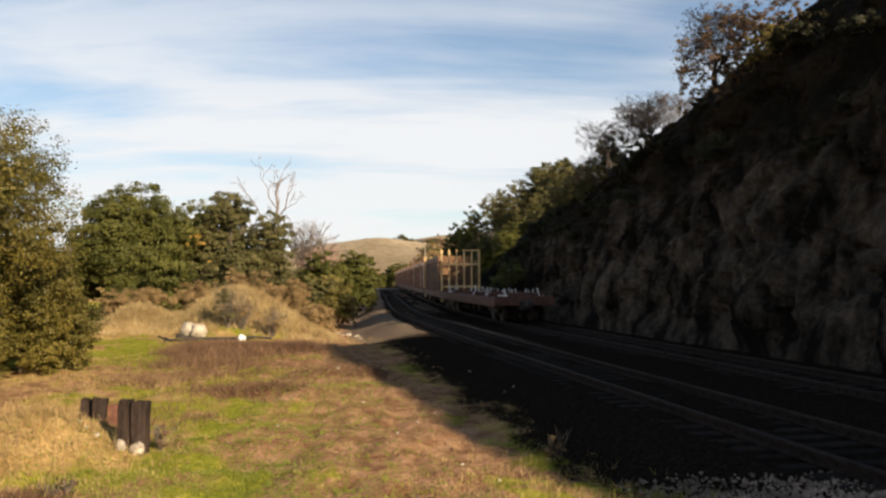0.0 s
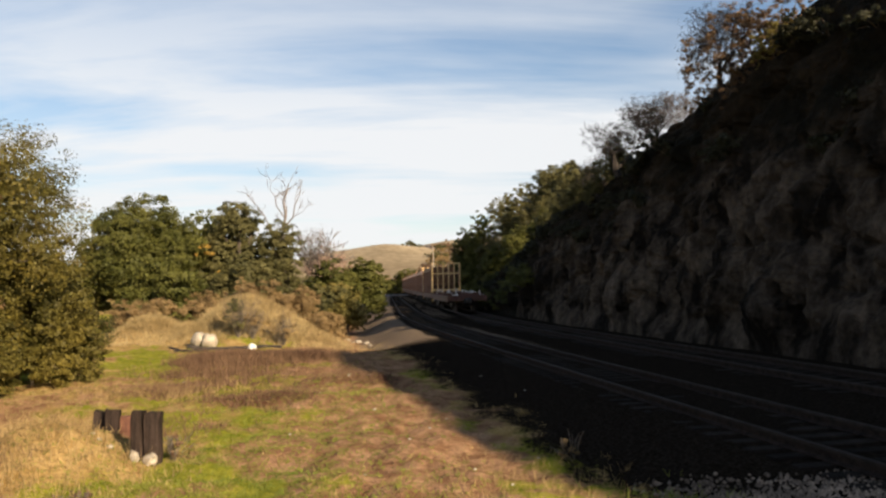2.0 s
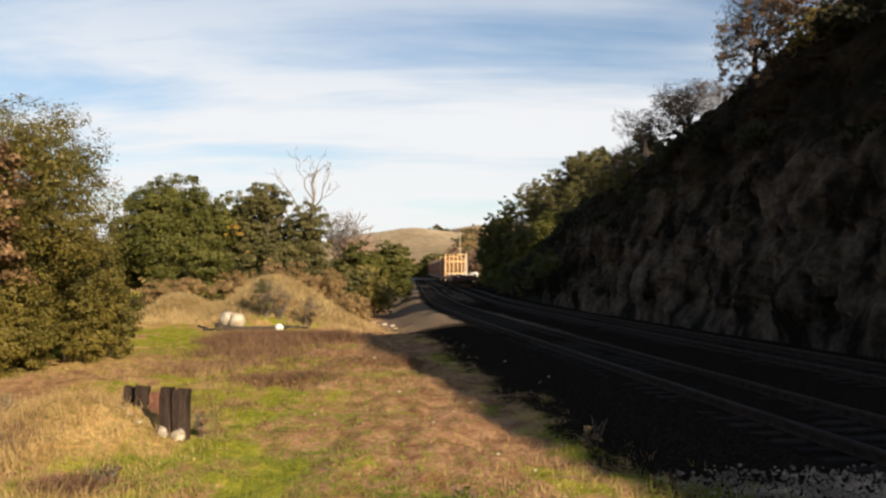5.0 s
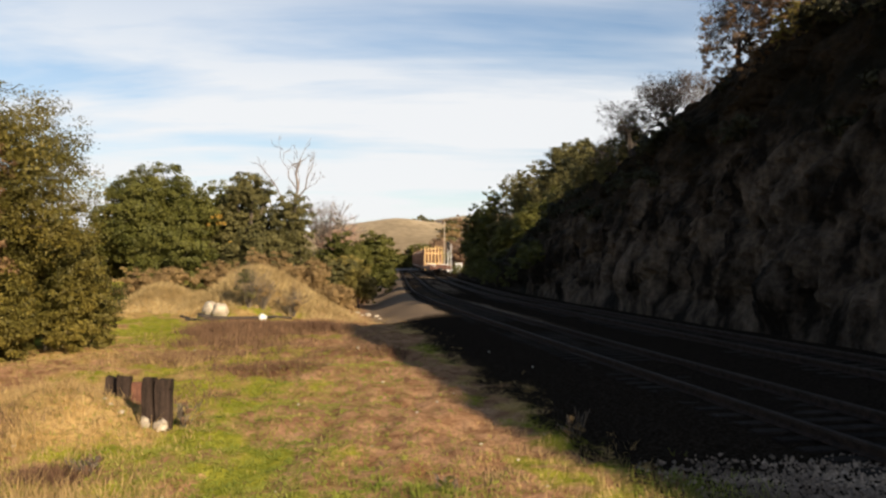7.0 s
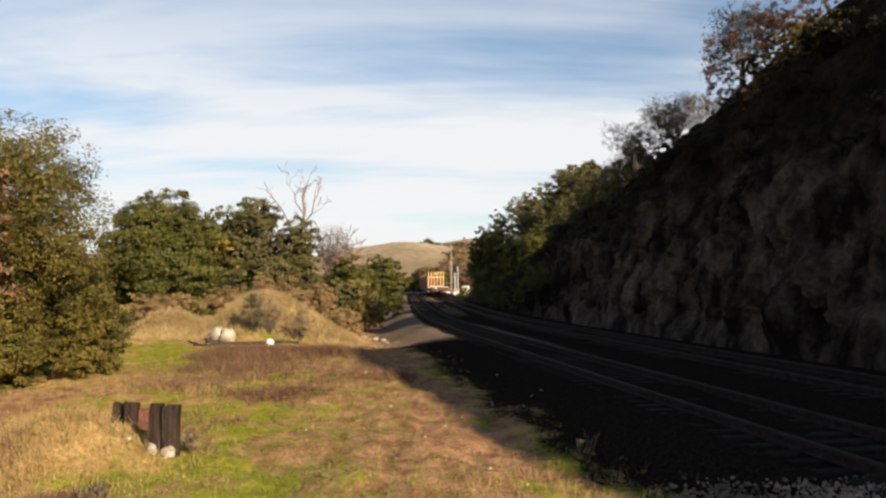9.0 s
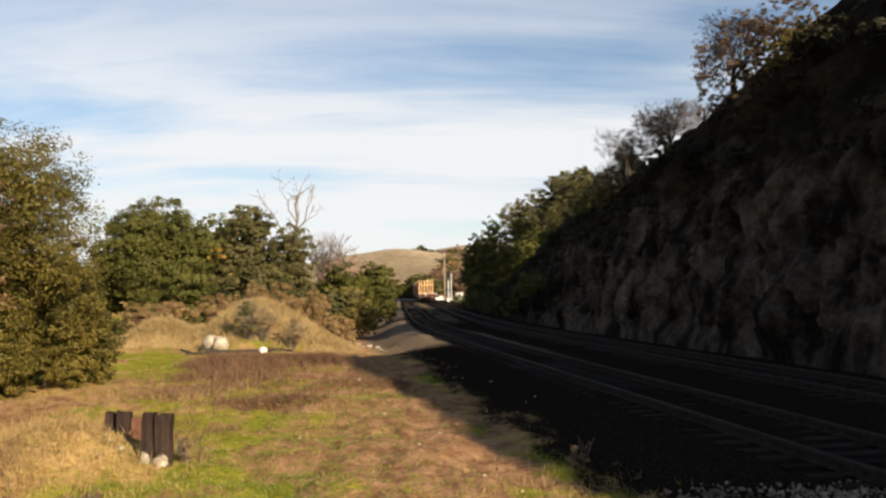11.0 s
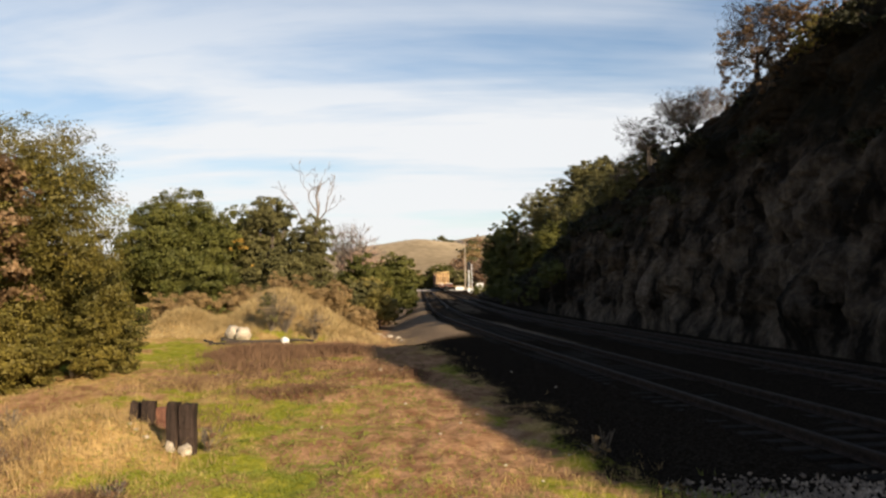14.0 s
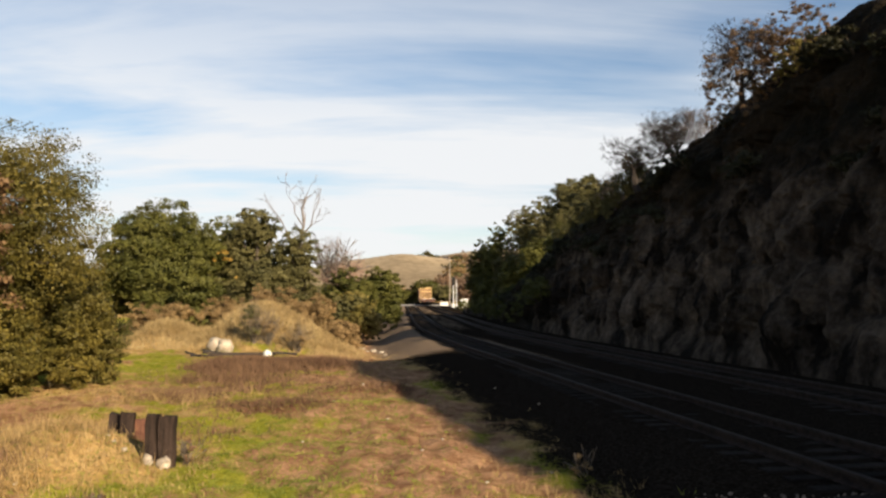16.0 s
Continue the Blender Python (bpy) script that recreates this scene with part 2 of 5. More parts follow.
def cliff_material():
    m = bpy.data.materials.new("cliff_rock")
    m.use_nodes = True
    n, l = m.node_tree.nodes, m.node_tree.links
    b = n["Principled BSDF"]
    b.inputs["Roughness"].default_value, b.inputs["Specular IOR Level"].default_value = 0.95, 0.05
    tco = n.new("ShaderNodeTexCoord")
    mp_ = n.new("ShaderNodeMapping")
    mp_.inputs["Scale"].default_value, mp_.inputs["Rotation"].default_value = (1, 1, 0.5), (radians(24), 0, 0)
    l.new(tco.outputs["Object"], mp_.inputs[0])

    def tex(scale, src, detail=6):
        t = n.new("ShaderNodeTexNoise")
        t.inputs["Scale"].default_value, t.inputs["Detail"].default_value, t.inputs["Roughness"].default_value = scale, detail, 0.6
        l.new(src, t.inputs[0])
        return t.outputs[0]

    def two(fac, a, c, lo, hi):
        r = n.new("ShaderNodeValToRGB")
        r.color_ramp.elements[0].position, r.color_ramp.elements[1].position = lo, hi
        r.color_ramp.elements[0].color, r.color_ramp.elements[1].color = (*a, 1), (*c, 1)
        l.new(fac, r.inputs[0])
        return r.outputs[0]

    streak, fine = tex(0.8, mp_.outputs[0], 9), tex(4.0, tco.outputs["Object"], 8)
    # streaked rock and soil; the face's shade is put into these dark tones
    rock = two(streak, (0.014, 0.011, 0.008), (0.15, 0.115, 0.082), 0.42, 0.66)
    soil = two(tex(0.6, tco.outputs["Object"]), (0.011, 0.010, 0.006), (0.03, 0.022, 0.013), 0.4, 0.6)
    at = n.new("ShaderNodeAttribute")
    at.attribute_name = "cover"
    sp = n.new("ShaderNodeSeparateColor")
    l.new(at.outputs["Color"], sp.inputs[0])
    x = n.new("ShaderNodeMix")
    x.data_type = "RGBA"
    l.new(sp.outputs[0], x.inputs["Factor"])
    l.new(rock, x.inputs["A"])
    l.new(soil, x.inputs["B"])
    g = n.new("ShaderNodeMix")
    g.data_type, g.blend_type = "RGBA", "MULTIPLY"
    g.inputs["Factor"].default_value = 0.8
    l.new(x.outputs["Result"], g.inputs["A"])
    l.new(two(fine, (0.45, 0.45, 0.45), (1.4, 1.4, 1.4), 0.3, 0.7), g.inputs["B"])
    l.new(g.outputs["Result"], b.inputs["Base Color"])
    bp = n.new("ShaderNodeBump")
    bp.inputs["Strength"].default_value, bp.inputs["Distance"].default_value = 1.0, 0.45
    l.new(fine, bp.inputs["Height"])
    l.new(bp.outputs[0], b.inputs["Normal"])
    return m


M_GROUND, M_CLIFF = ground_material(), cliff_material()
M_HILL = material("dry_hill_grass", (0.17, 0.13, 0.078), (0.31, 0.245, 0.155), 0.02, 0.95, 0.2, fine=0.25, c3=(0.75, 0.72, 0.66))


# ---- mesh helpers ----
def mesh_object(name, verts, faces, mat, parent=None, label="", smooth=False):
    me = bpy.data.meshes.new(name)
    me.from_pydata([tuple(v) for v in verts], [], [tuple(f) for f in faces])
    me.materials.append(mat)
    if smooth:
        me.shade_smooth()
    ob = new(name, me)
    ob.parent = parent
    return tagged(ob, label)


def part(name, bm, mat, parent=None, label="", smooth=False):
    me = bpy.data.meshes.new(name)
    bm.to_mesh(me)
    bm.free()
    me.materials.append(mat)
    if smooth:
        me.shade_smooth()
    ob = new(name, me)
    ob.parent = parent
    return tagged(ob, label)


def empty(name, at=(0, 0, 0), label="", category="", group="", kind=""):
    ob = new(name)
    ob.location = at
    ob.empty_display_size = 0.2
    return tagged(ob, label, category, group, kind)


def add_box(bm, centre, size, turn=(0, 0, 0), bevel=0.0):
    made = bmesh.ops.create_cube(bm, size=1.0, matrix=pose(*centre, *turn) @ Matrix.Diagonal((*size, 1)))
    if bevel:
        edges = list({e for v in made["verts"] for e in v.link_edges})
        bmesh.ops.bevel(bm, geom=edges, offset=bevel, segments=1, affect="EDGES")


def add_rod(bm, a, b, r1, r2=None, sides=8):
    a, b = Vector(a), Vector(b)
    m = Matrix.Translation((a + b) / 2) @ (b - a).to_track_quat("Z", "Y").to_matrix().to_4x4()
    bmesh.ops.create_cone(bm, cap_ends=True, segments=sides, radius1=r1, radius2=r2 if r2 is not None else r1, depth=(b - a).length, matrix=m)


def box_part(name, centre, size, mat, parent, label="", turn=(0, 0, 0), bevel=0.01):
    bm = bmesh.new()
    add_box(bm, centre, size, turn, bevel)
    return part(name, bm, mat, parent, label)


def smoothstep(a, b, x):
    t = np.clip((x - a) / (b - a), 0, 1)
    return t * t * (3 - 2 * t)


def fbm(x, y, z=0.0, octaves=4):
    return noise.fractal(Vector((x, y, z)), 1.0, 2.0, octaves) * 0.5


# ---- the plan: tracks, cliff line ----
STATIONS = np.arange(-80.0, 420.0, 1.0)
SLOPE = -0.060 - 0.115 / (1 + np.exp((STATIONS - 48.0) / 6.0))
LINE = np.concatenate([[0], np.cumsum((SLOPE[1:] + SLOPE[:-1]) / 2)])
LINE = LINE - np.interp(39.3, STATIONS, LINE) - 0.08
RAIL_TOP, SPACING = 0.25, 4.4


def left_rail(y):
    return np.interp(y, STATIONS, LINE)


def track_point(y, offset):
    """A point beside the near track's outer rail, offset metres to its right, and the heading there."""
    s = np.interp(y, STATIONS, SLOPE)
    k = 1 / math.sqrt(1 + s * s)
    return float(left_rail(y) + offset * k), float(y - offset * s * k), math.atan2(-s, 1.0)


CREST = np.array([(-80, 10), (-40, 12), (-26, 14), (-22, 15.4), (-20.2, 17.0), (-18, 17.2), (-16.6, 15.9), (-15, 17.4), (-12.9, 18.9), (-7.7, 19.2), (-5, 19.2), (-2, 17.7), (1, 16.1), (4, 14.5), (7, 12.9), (10, 11.6),
                  (14, 11.4), (18, 11.6), (24, 12.4), (26, 12.9), (28, 13.3), (30, 12.0), (32, 11.6), (34, 11.2), (37, 10.2), (40, 9.4), (44, 8.8), (48, 8.5), (55, 7.6), (70, 5.5), (90, 3.6), (120, 1.5)])


def crest_height(y):
    return np.interp(y, CREST[:, 0], CREST[:, 1])


def gauss(x, y, cx, cy, rx, ry):
    return np.exp(-((x - cx) / rx) ** 2 - ((y - cy) / ry) ** 2)


def ground_height(x, y):
    d = x - left_rail(np.clip(y, -79, 419))
    z = 0.0
    # the embankment that carries both tracks, with its ballast shoulder
    up = smoothstep(-2.6, -0.5, d) * (1 - smoothstep(9.0, 14.0, d))
    z = z + (RAIL_TOP - 0.178) * up
    # the drain beside the bank, deepest past the heap
    z = z - 0.75 * smoothstep(26, 42, y) * (1 - smoothstep(105, 140, y)) * smoothstep(-9.5, -4.2, d) * (1 - smoothstep(-3.4, -0.7, d))
    # heaps in the field
    z = z + 1.98 * gauss(x, y, -9.2, 39.0, 2.3, 3.4) + 1.1 * gauss(x, y, -14.0, 39.0, 1.4, 2.4) + 0.5 * gauss(x, y, -6.3, 40.5, 1.8, 3.0)
    z = z + 0.52 * gauss(x, y, -5.5, 11.0, 1.0, 1.2) + 0.25 * gauss(x, y, -3.5, 16.6, 1.2, 1.0) + 0.2 * gauss(x, y, -1.9, 19.6, 1.0, 0.8)
    # the bank on which the camera stands
    z = z + 0.75 * np.exp(-(x * x + y * y) / 5.0)
    far = smoothstep(250, 900, np.hypot(x, y))
    z = z + far * 4.0
    return z


def field_z(x, y):
    return float(ground_height(np.array(x, float), np.array(y, float)))


def tussocks(x, y):
    """Low rolls and tufts of the field, fading out on the bank."""
    d = x - float(left_rail(np.clip(y, -79, 419)))
    k = float(1 - smoothstep(-3.2, -1.6, d)) * 0.8 + 0.2
    return 0.10 * fbm(x * 0.25, y * 0.25, 1.0) + k * (0.22 * fbm(x * 0.7, y * 0.55, 6.0) + 0.13 * fbm(x * 1.7, y * 1.5, 2.0))


# ---- ground ----
def cover_masks(x, y):
    """Green, dirt and gravel at a point of the field."""
    d = float(x - left_rail(np.clip(y, -79, 419)))
    n1, n2 = fbm(x * 0.35, y * 0.22, 3.0), fbm(x * 0.9, y * 0.6, 7.0)
    g = lambda *a: float(gauss(x, y, *a))
    n3 = fbm(x * 2.6, y * 1.9, 23.0)
    green = 0.45 + 1.5 * n1 + 1.6 * n2 + 1.1 * n3
    green += 0.75 * g(-2.9, 9.6, 1.7, 2.2) + 0.55 * g(-0.7, 8.0, 1.6, 1.2) + 0.5 * g(-2.6, 14.2, 1.6, 1.8) + 0.45 * g(-1.8, 17.8, 1.4, 1.4) + 0.6 * g(-9.5, 26, 3.4, 6) + 0.35 * g(-4.5, 21, 3, 4) + 0.35 * g(-7.5, 11, 1.2, 3) - 0.6 * g(-5.6, 11, 1.4, 1.6) - 0.55 * g(-9.5, 39, 5, 4.5) - 0.7 * g(-13.5, 38.5, 3, 4) - 0.5 * g(-8.5, 16, 2.2, 5)
    dirt = 0.14 + 1.5 * fbm(x * 0.5, y * 0.4, 11.0) + 1.3 * fbm(x * 1.6, y * 1.2, 17.0) - 0.7 * n3
    dirt += 1.9 * g(-3.5, 16.4, 1.0, 0.8) + 1.7 * g(-1.9, 19.5, 1.1, 0.8) + 0.8 * g(-2.2, 11.6, 0.8, 0.7) + 0.5 * g(-8.5, 18, 1.5, 4) - 1.0 * g(-9.5, 39, 5.5, 6) - 0.8 * g(-13.5, 38, 3, 5) - 0.4 * g(-5.5, 11, 1.2, 1.3)
    dirt += 1.15 * math.exp(-((d + 5.0) / 1.6) ** 2) + 0.45 * g(-1.4, 12.5, 1.3, 2) + 0.6 * g(-3.4, 35, 3, 5)
    # gravel mask, which carries the shade-dark ballast colour
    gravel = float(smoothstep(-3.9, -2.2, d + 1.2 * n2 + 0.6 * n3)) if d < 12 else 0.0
    lit_bank = float(smoothstep(31, 36, y)) * float(1 - smoothstep(-0.6, 0.4, d))
    lit_bank = max(lit_bank, 0.75 * float(smoothstep(44, 52, y)) * float(1 - smoothstep(6.5, 8, d)))
    # sunlight painted as paler ballast on the bank's shoulder and between the tracks
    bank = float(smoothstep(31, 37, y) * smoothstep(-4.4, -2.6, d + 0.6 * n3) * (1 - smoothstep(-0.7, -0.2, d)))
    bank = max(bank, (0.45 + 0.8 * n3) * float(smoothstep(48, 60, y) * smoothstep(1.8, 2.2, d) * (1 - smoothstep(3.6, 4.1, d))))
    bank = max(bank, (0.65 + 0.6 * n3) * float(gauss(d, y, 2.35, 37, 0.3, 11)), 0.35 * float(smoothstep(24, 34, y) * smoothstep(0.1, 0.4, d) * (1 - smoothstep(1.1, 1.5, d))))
    dirt += 0.7 * float(smoothstep(31, 36, y) * smoothstep(-7.5, -4.5, d) * (1 - smoothstep(-1, 0, d)))
    if y > 300:
        gravel = 0.0
    soil = min(1.3 * g(-3.5, 16.4, 1.0, 0.75) + 1.2 * g(-1.9, 19.5, 1.1, 0.75) + 0.5 * g(-8.3, 15.5, 0.9, 2.0) + 0.6 * g(-6.3, 19.0, 1.2, 1.2) + 0.9 * g(-4.3, 8.7, 0.5, 0.3), 1.0)
    return green, dirt, gravel, soil, bank


def build_ground():
    rings = [0.6, 2.0, 3.2]
    while rings[-1] < 75:
        rings.append(rings[-1] * 1.016)
    while rings[-1] < 3800:
        rings.append(rings[-1] * 1.06)
    angles = list(np.radians(np.concatenate([np.arange(-37, 37, 0.33), np.arange(37, 323, 4.0)])))
    verts, cols = [], []
    for r in rings:
        for a in angles:
            x, y = r * math.sin(a), r * math.cos(a)
            z = field_z(x, y)
            if r < 90:
                d = x - float(left_rail(np.clip(y, -79, 419)))
                z += tussocks(x, y) + (0.03 * fbm(x * 5, y * 5, 4.0) if d < -1 else 0.012 * fbm(x * 8, y * 8, 4.0))
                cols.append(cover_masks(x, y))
            else:
                m = cover_masks(x, y)
                cols.append((0.25 + fbm(x * 0.01, y * 0.01), m[1] if y > 0 and x * x < 400 else 0.15, m[2], 0.0, m[4] if y > 0 else 0.0))
            verts.append((x, y, z))
    k, faces = len(angles), []
    for i in range(len(rings) - 1):
        for j in range(k):
            jj = (j + 1) % k
            faces.append((i * k + jj, i * k + j, (i + 1) * k + j, (i + 1) * k + jj))
    c = len(verts)
    verts.append((0, 0, field_z(0, 0)))
    cols.append((0.3, 0.3, 0, 0, 0))
    faces += [(c, j, (j + 1) % k) for j in range(k)]
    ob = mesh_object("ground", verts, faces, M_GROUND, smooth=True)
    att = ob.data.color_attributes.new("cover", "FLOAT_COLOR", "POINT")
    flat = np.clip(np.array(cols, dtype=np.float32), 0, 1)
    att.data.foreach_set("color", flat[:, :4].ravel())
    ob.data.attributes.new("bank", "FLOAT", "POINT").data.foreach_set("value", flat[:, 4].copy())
    tagged(ob, "dry field with green grass, bare dirt and gravel coloured for shade and sun", "ground", kind="structure")


build_ground()


# ---- cliff beside the far track ----
BASE_OFFSET = 7.7


def cliff_point(y, v, plateau):
    """v from 0 at the foot to 1 at the crest; plateau: metres behind the crest."""
    h = float(crest_height(y))
    setback = 4.1 + 0.42 * max(h - 9.5, 0)
    bx, by, _ = track_point(y, BASE_OFFSET)
    out = setback * (0.28 * v + 0.72 * v ** 2.2)
    n_big = fbm(y * 0.16, v * h * 0.07, 5.0)
    n_mid = fbm(y * 0.5, v * h * 0.16, 9.0)
    ridge = 1 - abs(fbm(y * 0.33, v * h * 0.10 + 4, 13.0)) * 2.4
    crag = abs(fbm(y * 1.1, v * h * 0.45, 21.0))
    rough = smoothstep(0.0, 0.1, v) * (1 - 0.45 * smoothstep(0.75, 1.0, v))
    z_here = v * h
    warp = Vector(((y + 0.4 * z_here) * 0.36 + 0.5 * n_mid, z_here * 0.30 + 0.6 * n_big, 2.0))
    dist, cells = noise.voronoi(warp)
    block = noise.noise(cells[0] * 7.3)
    dist2, cells2 = noise.voronoi(Vector(((y - 0.3 * z_here) * 1.0 + n_mid, z_here * 0.85, 5.0)))
    block2 = noise.noise(cells2[0] * 5.1)
    gap = math.exp(-(dist[1] - dist[0]) * 9) * 0.55
    lean = y + 0.45 * z_here
    face = abs(fbm(lean * 0.30, z_here * 0.16, 51.0)) * 2.0
    slab = abs(fbm((y - 0.6 * z_here) * 0.55, z_here * 0.30, 57.0))
    out += float(rough) * (1.1 * n_big + 0.5 * n_mid + 0.55 * (ridge - 0.6) - 0.6 * crag + 0.55 * block + 0.36 * block2 + 0.5 * gap + 0.9 * face - 0.8 * slab + 0.28 * abs(fbm(lean * 2.1, z_here * 1.8, 33.0)))
    z = 0.05 + h * v
    if plateau:
        out += plateau
        z += 0.02 * plateau + 0.5 * fbm(y * 0.1, plateau * 0.1, 30.0) - max(plateau - 25, 0) * 0.15
    return bx + out, by, z


def build_cliff():
    ys = np.concatenate([np.arange(-75, -28, 1.5), np.arange(-28, 8, 0.7), np.arange(8, 75, 0.25), np.arange(75, 120, 1.2)])
    vs = [(v, 0) for v in np.linspace(0, 1, 64)] + [(1, p) for p in (1.0, 2.5, 5, 9, 15, 25, 40, 70, 110)]
    verts, cols = [], []
    for y in ys:
        for v, p in vs:
            x, yy, z = cliff_point(float(y), float(v), p)
            verts.append((x, yy, z))
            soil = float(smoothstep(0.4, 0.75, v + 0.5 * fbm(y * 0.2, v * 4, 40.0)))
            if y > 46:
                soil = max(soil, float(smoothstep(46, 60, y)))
            cols.append((soil, 0, 0, 1))
    k = len(vs)
    faces = [(i * k + j, (i + 1) * k + j, (i + 1) * k + j + 1, i * k + j + 1) for i in range(len(ys) - 1) for j in range(k - 1)]
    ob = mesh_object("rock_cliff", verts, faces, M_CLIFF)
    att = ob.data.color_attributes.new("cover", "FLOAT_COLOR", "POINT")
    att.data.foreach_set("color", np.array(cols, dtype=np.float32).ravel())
    tagged(ob, "steep grey-brown rock cutting topped with soil, tinted dark for its shade", "cliff", kind="structure")


build_cliff()


# ---- far hills ----
HILLS = {"hill_near": ((-15, 520), 220, 190, 28.5, 2.0), "hill_far": ((60, 760), 300, 220, 46, 6.0), "hill_left": ((-330, 640), 260, 220, 22, 9.0)}


def hill_z(name, x, y):
    (cx, cy), rx, ry, height, seed = HILLS[name]
    u, v = (x - cx) / rx, (y - cy) / ry
    r = min(math.hypot(u, v), 1)
    f = (0.5 + 0.5 * math.cos(math.pi * r)) * (1 + 0.3 * fbm(u * 2.2, v * 2.2, seed)) + 0.07 * fbm(u * 9, v * 9, seed + 4) * (1 - r)
    return height * f - 1.0


def build_hill(name, label):
    (cx, cy), rx, ry, _, _ = HILLS[name]
    verts, faces, n = [], [], 60
    for i in range(n + 1):
        for j in range(n + 1):
            x, y = cx + (i / n * 2 - 1) * rx, cy + (j / n * 2 - 1) * ry
            verts.append((x, y, hill_z(name, x, y)))
    for i in range(n):
        for j in range(n):
            a = i * (n + 1) + j
            faces.append((a, a + n + 1, a + n + 2, a + 1))
    tagged(mesh_object(name, verts, faces, M_HILL, smooth=True), label, "hill", kind="structure")


build_hill("hill_near", "low dry grassy hill with a tan slope")
build_hill("hill_far", "far dry brown hill under the sky")
build_hill("hill_left", "wooded rise far behind the trees")


# ---- railway tracks ----
def sweep(points, profile):
    """A closed profile (offset, z) carried along points (x, y, heading)."""
    verts, faces, k = [], [], len(profile)
    for x, y, h in points:
        for o, z in profile:
            verts.append((x + o * math.cos(h), y + o * math.sin(h), z))
    for i in range(len(points) - 1):
        for j in range(k):
            jj = (j + 1) % k
            faces.append((i * k + j, i * k + jj, (i + 1) * k + jj, (i + 1) * k + j))
    faces += [tuple(range(k)), tuple(range((len(points) - 1) * k, len(points) * k))[::-1]]
    return verts, faces


def build_track(name, label, offset):
    track = empty(name, label=label, category="railway track")
    ys = list(np.arange(-40, 70, 1.0)) + list(np.arange(70, 330, 4.0))
    t = RAIL_TOP
    foot = [(-0.07, t - 0.17), (0.07, t - 0.17), (0.07, t - 0.155), (0.012, t - 0.13), (0.012, t - 0.045), (-0.012, t - 0.045), (-0.012, t - 0.13), (-0.07, t - 0.155)]
    head = [(-0.036, t - 0.045), (0.036, t - 0.045), (0.036, t - 0.006), (0.028, t), (-0.028, t), (-0.036, t - 0.006)]
    for side in (0.0, 1.505):
        pts = [track_point(float(y), offset + side) for y in ys]
        v, f = sweep(pts, foot)
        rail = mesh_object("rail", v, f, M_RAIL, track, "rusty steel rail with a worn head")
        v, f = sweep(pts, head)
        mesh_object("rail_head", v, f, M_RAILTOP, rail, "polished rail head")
    bm = bmesh.new()
    add_box(bm, (0, 0, 0), (2.6, 0.23, 0.18), bevel=0.012)
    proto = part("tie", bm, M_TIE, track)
    y, first, rng = 3.0, True, random.Random(offset)
    while y < 120:
        x, yy, h = track_point(y, offset + 0.7525)
        ob = proto if first else new("tie", proto.data)
        first = False
        ob.parent = track
        ob.matrix_basis = pose(x, yy, t - 0.26 + rng.uniform(-0.01, 0.008), 0, 0, math.degrees(h) + rng.uniform(-1.2, 1.2))
        y += 0.52
    return track


build_track("railway_track", "near railway track, rusty rails on dark timber ties", 0.0)
build_track("railway_track", "far railway track beside the cliff, on timber ties", SPACING)


def build_ballast():
    """Loose crushed stone on the shoulder nearest the camera."""
    rng = np.random.default_rng(5)
    octa = np.array([(1, 0, 0), (0, 1, 0), (-1, 0, 0), (0, -1, 0), (0, 0, 1), (0, 0, -1)], float)
    tri = np.array([(0, 1, 4), (1, 2, 4), (2, 3, 4), (3, 0, 4), (1, 0, 5), (2, 1, 5), (3, 2, 5), (0, 3, 5)])
    V, F = [], []
    count = 0
    for _ in range(26000):
        y = 4.5 + 7.5 * rng.random() ** 1.1
        d = rng.uniform(-2.9, 1.2)
        if d < -2.0 and rng.random() < (-2.0 - d) / 0.9 or rng.random() < (y - 7.6) / 2.0:
            continue
        x = float(left_rail(y)) + d
        s = rng.uniform(0.016, 0.04)
        v = octa * rng.uniform(0.6, 1.15, (6, 1)) * s * rng.uniform(0.6, 1.2, (1, 3))
        a = rng.random() * 6.28
        c, sn = math.cos(a), math.sin(a)
        v = v @ np.array([(c, -sn, 0), (sn, c, 0), (0, 0, 1)])
        V.append(v + np.array([x, y, field_z(x, y) + tussocks(x, y) + s * 0.3]))
        F.append(tri + count * 6)
        count += 1
    ob = mesh_object("ballast_stones", np.concatenate(V), np.concatenate(F), M_STONE)
    tagged(ob, "loose grey crushed ballast stones beside the track", "gravel", kind="stuff")


build_ballast()


